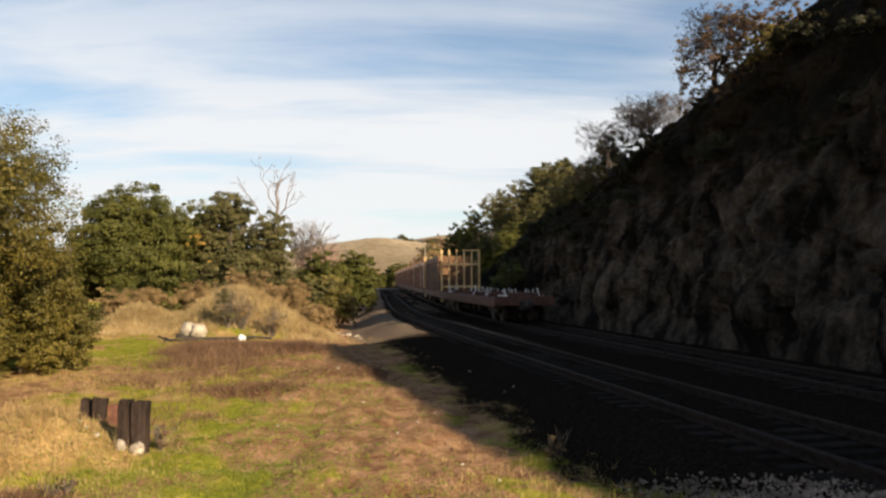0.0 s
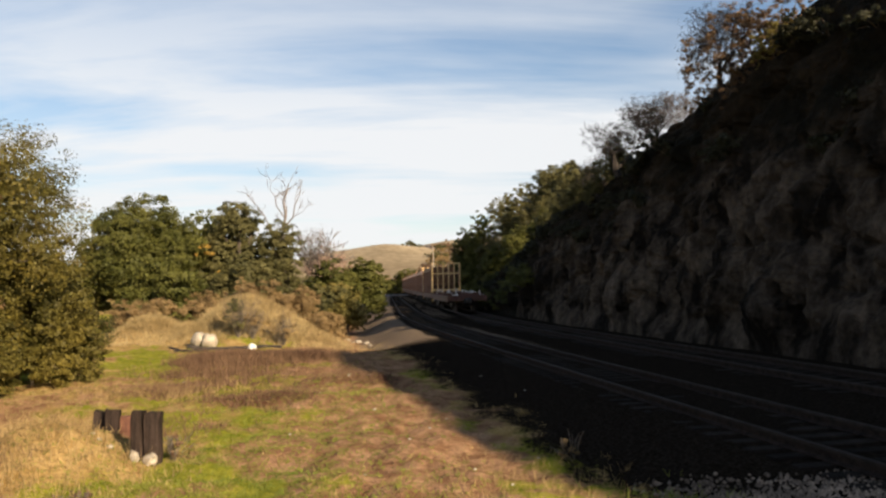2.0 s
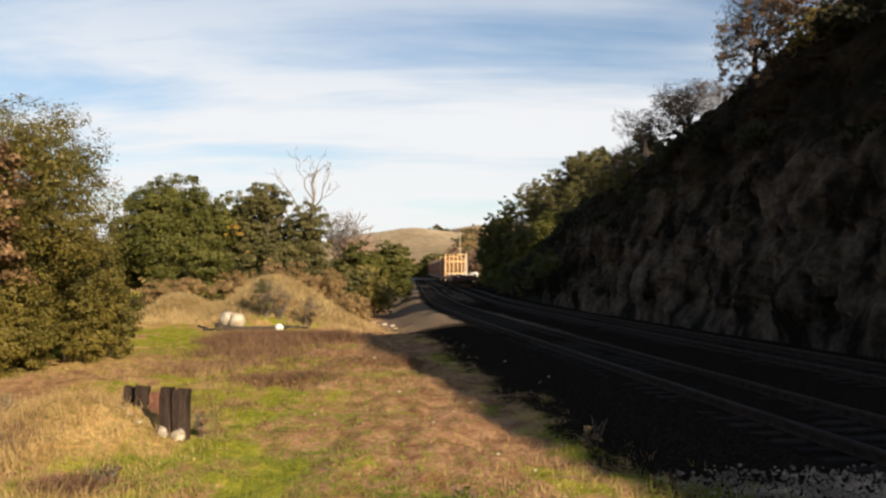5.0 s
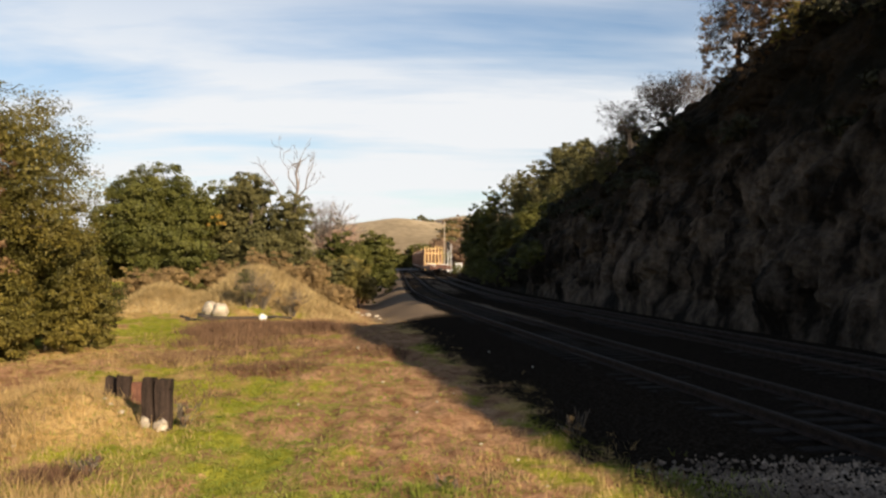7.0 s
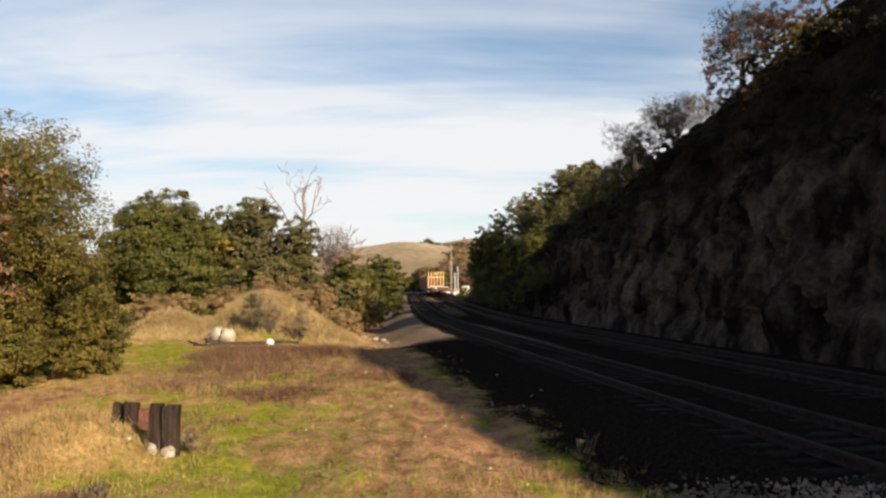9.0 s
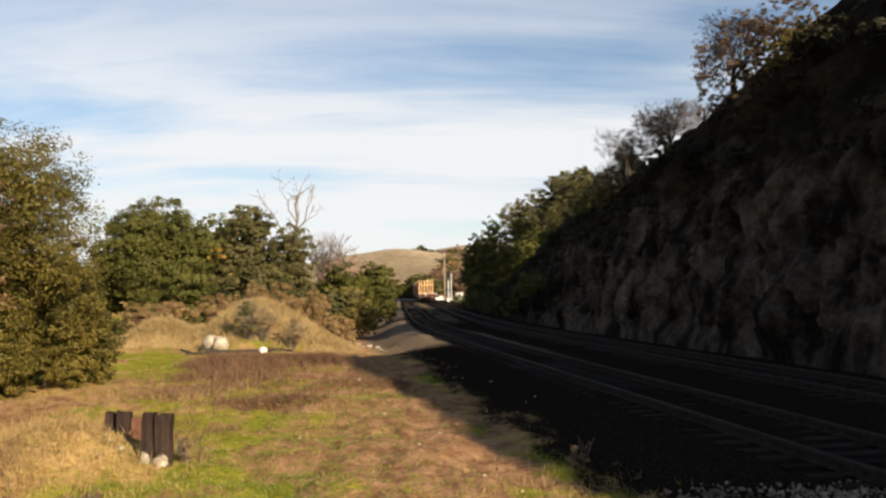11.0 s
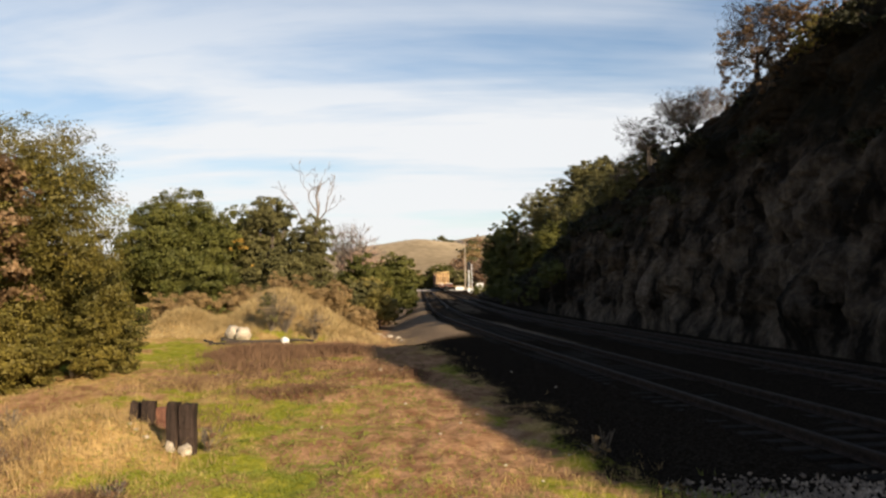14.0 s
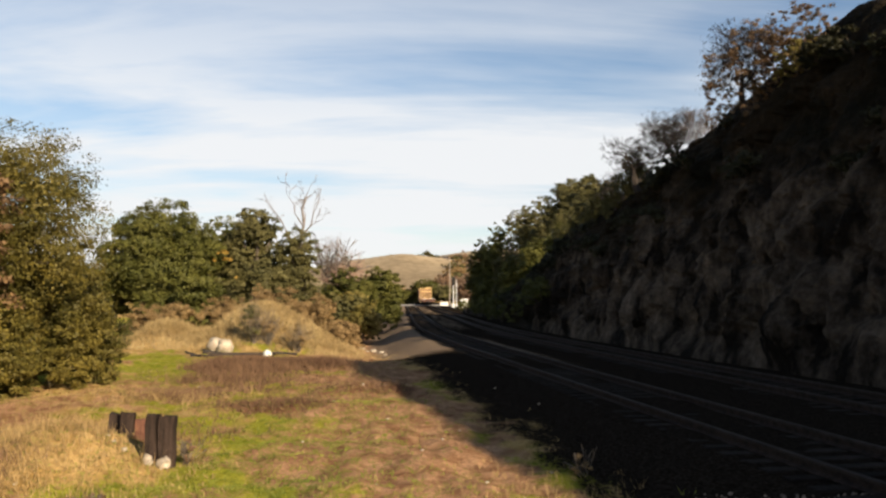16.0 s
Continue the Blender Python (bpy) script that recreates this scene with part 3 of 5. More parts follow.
# ---- plants ----
def leaf_cloud(name, blobs, n, size, mat, parent, seed, label="", fill=0.55, flat=1.0, spray=60):
    """n leaves as small triangles, gathered in sprays on blobs (x, y, z, rx, ry, rz)."""
    rng = np.random.default_rng(seed)
    B = np.array(blobs, float)
    w = (B[:, 3] * B[:, 4] + B[:, 3] * B[:, 5] + B[:, 4] * B[:, 5])
    k = max(n // spray, 6)
    idx = rng.choice(len(B), k, p=w / w.sum())
    d = rng.normal(size=(k, 3))
    d /= np.linalg.norm(d, axis=1, keepdims=True)
    q = B[idx]
    lump = 1 + 0.14 * np.sin(d[:, 0] * 7 + idx * 1.7) * np.sin(d[:, 1] * 6 + idx) + 0.10 * np.sin(d[:, 2] * 9 + idx * 2.3)
    r = fill + (1.02 - fill) * rng.random(k) ** 0.6
    centre = q[:, :3] + d * q[:, 3:] * (r * lump)[:, None]
    mean_r = q[:, 3:].mean(1)
    # each leaf lies in a flat-topped spray about its centre
    own = rng.integers(0, k, n)
    reach = (mean_r[own] * rng.uniform(0.10, 0.30, k)[own])[:, None]
    off = np.clip(rng.normal(size=(n, 3)), -1.5, 1.5) * np.array([1.0, 1.0, 0.62])
    p = centre[own] + off * reach * 0.8 + d[own] * reach * 0.5
    nrm = d[own] * 0.8 + off * 0.35 + rng.normal(size=(n, 3)) * 0.6 + np.array([0, 0, 0.25])
    nrm /= np.linalg.norm(nrm, axis=1, keepdims=True)
    u = rng.normal(size=(n, 3))
    u -= nrm * (u * nrm).sum(1, keepdims=True)
    u /= np.linalg.norm(u, axis=1, keepdims=True)
    v = np.cross(nrm, u)
    s = size * rng.uniform(0.6, 1.3, (n, 1))
    tri = np.stack([p + u * s, p - u * s * 0.6 + v * s * 0.62 * flat, p - u * s * 0.6 - v * s * 0.62 * flat], 1).reshape(-1, 3)
    me = bpy.data.meshes.new(name)
    me.vertices.add(3 * n)
    me.vertices.foreach_set("co", tri.astype(np.float32).ravel())
    me.loops.add(3 * n)
    me.loops.foreach_set("vertex_index", np.arange(3 * n, dtype=np.int32))
    me.polygons.add(n)
    me.polygons.foreach_set("loop_start", np.arange(0, 3 * n, 3, dtype=np.int32))
    me.polygons.foreach_set("loop_total", np.full(n, 3, dtype=np.int32))
    me.materials.append(mat)
    me.update(calc_edges=True)
    ob = new(name, me)
    ob.parent = parent
    return tagged(ob, label)


class Wood:
    """Tapered limbs gathered into one mesh."""

    def __init__(self):
        self.v, self.f, self.thin = [], [], 0.008

    def limb(self, pts, radii, sides=6):
        base = len(self.v)
        for i, p in enumerate(pts):
            p = Vector(p)
            a, b = Vector(pts[max(i - 1, 0)]), Vector(pts[min(i + 1, len(pts) - 1)])
            q = (b - a).to_track_quat("Z", "Y")
            for k in range(sides):
                t = 2 * math.pi * k / sides
                self.v.append(p + q @ Vector((math.cos(t) * radii[i], math.sin(t) * radii[i], 0)))
        for i in range(len(pts) - 1):
            for k in range(sides):
                kk = (k + 1) % sides
                self.f.append((base + i * sides + k, base + i * sides + kk, base + (i + 1) * sides + kk, base + (i + 1) * sides + k))

    def grow(self, start, way, length, radius, depth, rng, spread=0.6, split=3, lift=0.15):
        pts, radii, p, w = [Vector(start)], [radius], Vector(start), Vector(way).normalized()
        for i in range(3):
            w = (w + Vector((rng.uniform(-1, 1), rng.uniform(-1, 1), rng.uniform(-1, 1) + lift)) * 0.22).normalized()
            p = p + w * length / 3
            pts.append(p)
            radii.append(radius * (1 - 0.2 * (i + 1)))
        self.limb(pts, radii, 6 if depth > 2 else 4 if depth > 1 else 3)
        if depth <= 0:
            return
        for k in range(split):
            i = 3 if k == 0 else rng.choice((1, 2, 3))
            s = (w + Vector((rng.uniform(-1, 1), rng.uniform(-1, 1), rng.uniform(-0.7, 1))) * spread).normalized()
            self.grow(pts[i], s, length * rng.uniform(0.6, 0.85), max(radii[i] * 0.68, self.thin), depth - 1, rng, spread, split, lift)

    def put(self, name, mat, parent, label=""):
        return mesh_object(name, self.v, self.f, mat, parent, label)


def crown_blobs(rng, rx, ry, z0, z1, n, small=0.42):
    """Overlapping clumps that reach the skin of an uneven dome."""
    out, zc, rz = [], z0 + (z1 - z0) * 0.45, (z1 - z0) * 0.55
    for i in range(n):
        a, u = rng.uniform(0, 6.283), rng.uniform(-0.8, 1.0)
        w = math.sqrt(1 - u * u) if u > 0 else math.sqrt(1 - u * u * 0.3)
        q = small * rng.uniform(0.7, 1.25)
        bz = min(rz * q, rx * q * 1.2)
        k = rng.uniform(0.78, 1.06) if i % 4 else rng.uniform(0.0, 0.55)
        out.append((rx * (1 - q) * k * w * math.cos(a), ry * (1 - q) * k * w * math.sin(a), zc + (rz - bz) * k * u, rx * q, ry * q, bz))
    return out


def tree(label, x, y, rx, ry, z0, z1, leaves, size, mat, seed, blobs=22, trunk=0.2, small=0.42, group="", extra=None, ground=None, name="tree", flat=1.0):
    rng = random.Random(seed)
    g = field_z(x, y) - 0.08 if ground is None else ground
    th = empty(name, (x, y, g), label, "tree" if name == "tree" else "bush", group)
    B = crown_blobs(rng, rx, ry, z0, z1, blobs, small)
    w = Wood()
    top = z0 + (z1 - z0) * 0.55
    w.limb([(0, 0, -0.1), (rng.uniform(-.1, .1), rng.uniform(-.1, .1), top * 0.4), (rng.uniform(-.2, .2), rng.uniform(-.2, .2), top)], [trunk * 1.25, trunk, trunk * 0.45], 8)
    for b in B[:14]:
        s = Vector((0, 0, top * rng.uniform(0.3, 0.9)))
        e = Vector(b[:3])
        m = (s + e) / 2 + Vector((rng.uniform(-.2, .2), rng.uniform(-.2, .2), 0.15)) * rx * 0.4
        w.limb([s, m, e], [trunk * 0.4, trunk * 0.28, trunk * 0.1], 5)
    w.put("trunk", M_BARK, th)
    leaf_cloud("crown", B, int(leaves * 1.55), size * 0.77, mat, th, seed, flat=flat)
    if extra:
        for bl, n, sz, mt, lb in extra:
            tagged(leaf_cloud("foliage_patch", bl, n, sz, mt, th, seed + 50, lb), kind="stuff")
    return th


def bare_tree(label, x, y, height, seed, mat, depth=5, radius=0.16, ground=None, name="tree", lean=(0, 0, 1), spread=0.6, split=3, lift=0.15, twigs=(), wide=1.0, thin=0.008):
    rng = random.Random(seed)
    th = empty(name, (x, y, field_z(x, y) - 0.05 if ground is None else ground), label, "tree" if name == "tree" else "bush")
    w = Wood()
    w.thin = thin
    w.grow((0, 0, 0), lean, height * 0.36, radius, depth, rng, spread, split, lift)
    top = max(v.z for v in w.v)
    w.v = [Vector((v.x * wide, v.y * wide, v.z)) * (height / top) for v in w.v]
    w.put("trunk", mat, th)
    if twigs:
        leaf_cloud("twig_cloud", twigs, int(sum(1500 * b[3] * b[4] for b in twigs)), 0.16, mat, th, seed, "fine leafless twigs", fill=0.15, flat=0.12, spray=10)
    return th


# olive-brown tree close on the field's edge
tree("broad olive-green tree with brownish leaves hanging to the grass", -12.3, 19.5, 4.1, 3.4, 0.25, 7.1, 135000, 0.055, M_OLIVE, 3, 70, 0.24, 0.26,
     extra=[([(0.6, -3.0, 3.9, 1.0, 0.6, 1.2), (-0.4, -3.0, 2.4, 0.9, 0.5, 0.9), (1.7, -2.6, 4.4, 0.9, 0.6, 1.1), (1.9, -2.6, 2.9, 0.8, 0.5, 0.8)], 9000, 0.075, M_RUST, "rust-brown leaf patch")])
tree("low olive-green oak spreading before the larger tree", -11.4, 21.5, 2.3, 2.2, 0.1, 3.7, 52000, 0.056, M_OLIVE, 5, 40, 0.14, 0.30)
tree("low olive bush under the larger tree", -11.6, 17.6, 2.2, 1.6, 0.0, 2.8, 40000, 0.054, M_OLIVE, 6, 34, 0.10, 0.30, name="bush")
tree("dark olive bush closing the gap below the tree", -10.4, 20.6, 1.9, 1.5, -0.1, 2.3, 24000, 0.052, M_OLIVE, 7, 30, 0.08, 0.32, name="bush")
tree("dark olive bush at the big tree's foot", -10.9, 18.2, 1.5, 1.2, -0.1, 1.9, 18000, 0.05, M_OLIVE, 4, 26, 0.08, 0.32, name="bush")
# dark oaks behind the heap
tree("large round dark-green live oak", -20.6, 56.0, 5.0, 4.0, 0.4, 9.5, 80000, 0.12, M_OAK, 11, 60, 0.4, 0.28)
tree("low dark-green live oak in the row of oaks", -24.5, 57.0, 3.0, 3.0, 0.3, 6.2, 22000, 0.14, M_OAK, 12, 30, 0.3, 0.32)
tree("dark-green oak filling the row under the large oak", -18.0, 52.5, 3.4, 2.4, 0.1, 5.0, 24000, 0.13, M_OAK, 20, 34, 0.2, 0.32)
tree("narrow grey-green oak with a yellow patch", -14.0, 57.0, 2.2, 2.1, 0.4, 10.0, 30000, 0.12, M_OAK_GREY, 13, 52, 0.28, 0.36,
     extra=[([(-1.9, -2.2, 5.0, 0.6, 0.4, 0.6), (-1.2, -2.3, 3.9, 0.5, 0.4, 0.4)], 420, 0.09, M_YELLOW, "yellow autumn leaves")])
tree("grey-green oak in the row of oaks", -16.7, 57.5, 2.6, 2.0, 0.2, 9.2, 16000, 0.13, M_OAK_GREY, 14, 28, 0.25, 0.38)
tree("dark-green oak closing the row behind the others", -17.2, 61.0, 3.0, 2.2, 0.3, 9.0, 26000, 0.13, M_OAK, 23, 40, 0.25, 0.34)
tree("slender grey-green oak beside the bare tree", -10.7, 55.0, 2.0, 1.8, 0.3, 8.1, 20000, 0.11, M_OAK_GREY, 15, 40, 0.22, 0.38)
tree("low grey-green oak below the bare tree", -12.5, 53.0, 3.0, 2.0, 0.1, 4.9, 22000, 0.12, M_OAK_GREY, 21, 34, 0.2, 0.34)
tree("dark-green oak near the end of the row", -8.0, 64.0, 2.3, 2.0, 0.2, 6.1, 20000, 0.13, M_OAK, 16, 40, 0.22, 0.36)
tree("dark-green oak next to the ballast bank", -5.9, 66.0, 2.1, 2.0, 0.2, 6.2, 22000, 0.13, M_OAK, 17, 40, 0.22, 0.36)
tree("grey-green oak bush under the oaks", -7.6, 57.0, 2.0, 1.6, 0.1, 3.6, 14000, 0.12, M_OAK_GREY, 22, 26, 0.1, 0.34, name="bush")
tree("dusty green bush before the last oaks", -6.9, 58.0, 2.3, 1.5, 0.0, 3.9, 12000, 0.10, M_YGREEN, 24, 26, 0.1, 0.34, name="bush")
tree("low yellow-green bush by the ballast bank", -5.6, 52.0, 1.5, 1.3, 0.0, 2.9, 11000, 0.09, M_YGREEN, 18, 20, 0.08, 0.36, name="bush")
def forked_tree(label, x, y, limbs, mat, seed):
    """A leafless tree of a few long bowed limbs with sparse twigs at their ends."""
    rng = random.Random(seed)
    th = empty("tree", (x, y, field_z(x, y) - 0.05), label, "tree")
    w = Wood()
    w.thin = 0.025
    for pts, r in limbs:
        w.limb(pts, [r * (1 - 0.65 * k / (len(pts) - 1)) for k in range(len(pts))], 7)
        for k in range(1, len(pts)):
            way = Vector(pts[k]) - Vector(pts[k - 1])
            if pts[k][2] > 6:
                w.grow(pts[k], way + Vector((rng.uniform(-1, 1), rng.uniform(-1, 1), 0)), rng.uniform(0.8, 1.2), max(r * 0.4, 0.035), 3, rng, 0.85, 2)
    w.put("trunk", mat, th)


forked_tree("tall leafless pale-barked tree behind the oaks", -13.3, 70.0, [
    ([(0, 0, 0), (0.25, 0, 4.2), (0.0, 0, 7.4), (0.3, 0, 9.0), (0.1, 0, 10.3), (0.4, 0, 11.0)], 0.20),
    ([(0.1, 0, 6.4), (-1.2, 0.4, 7.8), (-1.6, 0.3, 8.9), (-2.3, 0.2, 10.0)], 0.09),
    ([(0.05, 0, 7.8), (1.0, -0.3, 8.8), (1.2, -0.4, 9.9), (1.6, -0.3, 10.7)], 0.085),
    ([(0.2, 0, 5.2), (-1.8, -0.4, 6.9), (-2.6, -0.3, 8.4)], 0.08),
    ([(0.2, 0, 8.8), (-0.6, 0.3, 9.9), (-0.7, 0.3, 10.8)], 0.07)], M_BAREBARK, 8)
bare_tree("leafless reddish tree behind the oaks", -11.0, 74.0, 8.7, 9, M_BAREBARK, 5, 0.34, spread=0.75, wide=1.2, thin=0.04, twigs=[(0, 0, 6.6, 1.6, 1.2, 1.7)])
bare_tree("leafless reddish bush at the oaks' edge", -9.2, 72.0, 7.0, 19, M_REDTWIG, 6, 0.2, spread=0.8, twigs=[(0, 0, 5, 1.8, 1.3, 1.8), (0.6, 0, 3.4, 1.6, 1.2, 1.5)])
bare_tree("leafless pale tree behind the oaks' edge", -10.2, 73.0, 7.8, 29, M_DARKTWIG, 5, 0.32, spread=0.8, wide=1.3)
for i, (bx, by, br, bh) in enumerate(((-10.6, 47, 2.2, 3.1), (-8.3, 48, 1.8, 2.8), (-13.6, 48, 2.0, 2.3), (-17.5, 48, 2.4, 1.9), (-6.3, 46.5, 1.3, 1.6))):
    tree("dry tan brush behind the earth heap", bx, by, br, 1.8, 0.0, bh * 1.12, 13000, 0.13, M_DRY, 30 + i, 34, 0.05, 0.34, "dry brush behind the heap", name="bush", flat=0.3)
# trees past the cliff's end
for i, (bx, by, rx, z1, zb, mt) in enumerate(((4.3, 90, 2.3, 9.6, 0.2, M_OAK), (5.5, 87, 2.5, 10.2, 0.3, M_OAK), (7.2, 84, 2.5, 10.2, 1.4, M_OAK_GREY), (9.2, 78, 2.6, 8.9, 3.8, M_OAK_GREY), (10.8, 70, 2.7, 7.2, 5.9, M_OAK_GREY), (11.2, 60, 2.0, 4.6, 7.2, M_OAK_GREY),
                                          (4.1, 86, 2.0, 4.8, 0.2, M_OAK), (7.0, 80, 2.2, 6.0, 0.8, M_OAK), (8.4, 70, 2.4, 5.0, 2.8, M_OAK), (9.4, 60, 2.2, 4.0, 4.2, M_OAK), (6.0, 74, 1.6, 3.0, 0.6, M_OAK))):
    tree("live oak leaning from the slope above the track", bx, by, rx, rx, 0.2, z1, 31000, 0.11, mt, 60 + i, 44, 0.22, 0.32, "oaks above the track", ground=zb)
# growth along the crest
bare_tree("leafless dark branching oak on the cliff's crest", 10.6, 43.5, 3.3, 21, M_DARKTWIG, 5, 0.2, ground=8.2, spread=0.9, lean=(-0.1, 0, 1), wide=1.1, twigs=[(-0.7, 0, 1.9, 1.0, 0.8, 0.8), (0.3, 0, 2.4, 1.0, 0.9, 0.8)])
bare_tree("leafless oak on the cliff's crest", 11.9, 42.5, 3.6, 22, M_DARKTWIG, 5, 0.2, ground=9.0, spread=0.9, wide=1.2, twigs=[(0, 0, 2.5, 1.3, 0.9, 1.0), (0.2, 0, 1.8, 1.0, 0.9, 0.9), (-0.5, 0, 2.6, 0.8, 0.7, 0.6)])
bare_tree("grey leafless shrub on the cliff's crest", 13.1, 41.0, 2.5, 23, M_GREYTWIG, 6, 0.08, ground=10.0, spread=0.9, wide=1.2, twigs=[(0, 0, 1.4, 1.0, 0.8, 0.8)])
bare_tree("leafless oak behind the cliff's crest", 12.7, 43.5, 3.0, 25, M_DARKTWIG, 5, 0.16, ground=9.7, spread=0.9, wide=1.2, twigs=[(0, 0, 1.9, 1.1, 1.0, 0.8)])
bare_tree("leafless grey shrub low on the crest", 10.4, 48.5, 2.9, 27, M_GREYTWIG, 5, 0.1, ground=7.4, spread=0.9, wide=1.2, twigs=[(0, 0, 1.8, 1.1, 1.0, 0.9)])
tree("small olive oak in the dip of the crest", 11.2, 45.5, 1.3, 1.2, -0.2, 2.6, 9000, 0.06, M_OAK_GREY, 74, 26, 0.08, 0.32, ground=8.5)
tree("low olive bush on the crest's slope", 10.2, 50.5, 1.5, 1.3, -0.4, 2.6, 9000, 0.07, M_OAK_GREY, 75, 26, 0.08, 0.32, ground=7.4, name="bush")
for bx, by, rx, z1, zb, sd in ((9.7, 52.5, 1.8, 3.3, 6.4, 76), (10.5, 47.0, 1.4, 2.4, 7.5, 77), (9.3, 57.0, 2.0, 4.0, 5.6, 78), (11.0, 44.6, 1.1, 1.7, 8.3, 79)):
    tree("olive-green oak low on the cliff's crest", bx, by, rx, rx, -0.5, z1, 9000, 0.07, M_OAK_GREY, sd, 36, 0.08, 0.30, "oaks on the crest", ground=zb)
bare_tree("rust-twigged oak reaching out from the cliff's crest", 11.9, 31.0, 3.8, 26, M_DARKTWIG, 5, 0.13, ground=9.7, spread=0.95, lean=(-0.35, 0, 1), wide=1.4, twigs=[(-0.8, 0, 1.7, 1.0, 0.9, 0.9), (-0.3, 0, 2.8, 1.2, 1.0, 1.0)])
tree("rust-brown oak overhanging the cliff's crest", 12.1, 30.8, 2.1, 1.8, -0.9, 3.8, 13000, 0.05, M_RUST, 71, 110, 0.09, 0.17, ground=9.7)
tree("yellow-brown oak on the cliff's crest", 13.1, 28.8, 1.1, 1.0, -0.6, 1.7, 8000, 0.055, M_YGREEN, 72, 60, 0.06, 0.2, ground=10.6)
tree("brown oak high on the cliff's crest", 13.6, 30.0, 2.0, 1.7, -0.8, 3.3, 14000, 0.052, M_RUST, 73, 90, 0.1, 0.18, ground=10.8)


# ---- things in the field ----
def ground_at(x, y):
    return field_z(x, y) + tussocks(x, y)


def timber_post(label, x, y, w, d, h, lean, turn, mat, foot=False):
    post = empty("timber_post", (x, y, ground_at(x, y) - 0.06), label, "post", "upright old sleepers")
    bm = bmesh.new()
    add_box(bm, (0, 0, h / 2), (w, d, h), bevel=0.012)
    bmesh.ops.subdivide_edges(bm, edges=[e for e in bm.edges if e.calc_length() > h * 0.6], cuts=5)
    rng = random.Random(x * 7 + h)
    for v in bm.verts:
        v.co.x += rng.uniform(-0.007, 0.007) + (0.012 * math.sin(v.co.z * 9))
        v.co.y += rng.uniform(-0.007, 0.007)
        if v.co.z > h * 0.95:
            v.co.z += rng.uniform(-0.025, 0.015)
    part("timber", bm, mat, post)
    if foot:
        bm = bmesh.new()
        bmesh.ops.create_icosphere(bm, subdivisions=2, radius=1.0, matrix=pose(0.01, -d * 0.55, 0.10) @ Matrix.Diagonal((w * 0.5, 0.08, 0.10, 1)))
        for v in bm.verts:
            v.co += Vector((rng.uniform(-1, 1), rng.uniform(-1, 1), rng.uniform(-1, 1))) * 0.03
        part("concrete_footing", bm, M_ROCKW, post, "broken white concrete footing")
    post.rotation_euler = (radians(lean[0]), radians(lean[1]), radians(turn))


timber_post("dark creosoted sleeper stub standing in the grass", -5.23, 12.3, 0.25, 0.18, 0.48, (-4, 9), 12, M_CREO)
timber_post("dark creosoted sleeper stub beside its neighbours", -4.98, 12.15, 0.20, 0.17, 0.48, (-5, 5), 8, M_CREO)
timber_post("reddish weathered sleeper stub between dark ones", -4.76, 12.3, 0.28, 0.16, 0.43, (-3, 0), 4, M_REDWOOD)
timber_post("black sleeper stub on a broken concrete footing", -4.16, 11.05, 0.15, 0.18, 0.73, (-3, 1), -4, M_CREO, True)
timber_post("black split sleeper stub on a broken concrete footing", -3.95, 11.05, 0.21, 0.17, 0.75, (-2, 1), -8, M_CREO, True)


def stone(name, label, x, y, size, seed, sink=0.25, mat=None, category="stone", group=""):
    rng = random.Random(seed)
    bm = bmesh.new()
    bmesh.ops.create_icosphere(bm, subdivisions=3, radius=1.0)
    for v in bm.verts:
        n = noise.noise(v.co * 1.3 + Vector((seed, 0, 0))) * 0.28 + noise.noise(v.co * 4 + Vector((0, seed, 0))) * 0.08
        v.co = v.co * (1 + n)
        v.co = Vector((v.co.x * size[0], v.co.y * size[1], v.co.z * size[2]))
    ob = part(name, bm, mat or M_ROCKW, None, smooth=True)
    ob.matrix_basis = pose(x, y, ground_at(x, y) + size[2] * (1 - sink * 2), 0, 0, rng.uniform(0, 360))
    return tagged(ob, label, category, group)


stone("boulder", "large rounded white boulder on the grass", -9.75, 32.8, (0.36, 0.34, 0.36), 2, 0.1)
stone("boulder", "rounded white boulder touching a larger one", -9.28, 32.6, (0.36, 0.33, 0.33), 5, 0.1)
stone("ball", "small round white ball lying in dry grass", -7.2, 31.2, (0.15, 0.15, 0.15), 0, 0.05, M_WHITE, "ball")
for i, (sx, sy, ss) in enumerate(((-4.75, 11.2, .07), (-4.5, 10.95, .09), (-4.9, 11.35, .06), (-4.15, 8.65, .06), (-1.75, 8.2, .04), (-0.9, 9.9, .04), (-7.8, 14.6, .06), (-8.0, 13.3, .05), (-6.6, 20.8, .08),
                                  (-3.4, 16.2, .05), (-3.2, 16.5, .04), (-2.4, 13.0, .05), (-1.2, 15.6, .06), (-2.1, 19.4, .1), (-1.6, 19.6, .08), (-2.5, 17.2, .07), (0.5, 10.3, .05), (0.9, 9.4, .04), (-0.4, 12.0, .05),
                                  (-0.1, 13.1, .05), (1.4, 10.8, .05), (0.2, 14.1, .05), (-1.7, 7.5, .05), (0.3, 7.7, .035), (1.1, 8.3, .04), (2.0, 17.5, .05), (1.2, 20.5, .05), (-2.9, 8.1, .035), (-5.2, 9.5, .05), (-6.1, 10.2, .05))):
    stone("stone", "small pale stone lying on the field", sx, sy, (ss * 0.55, ss * 0.45, ss * 0.34), 40 + i, 0.2, group="small stones on the field")
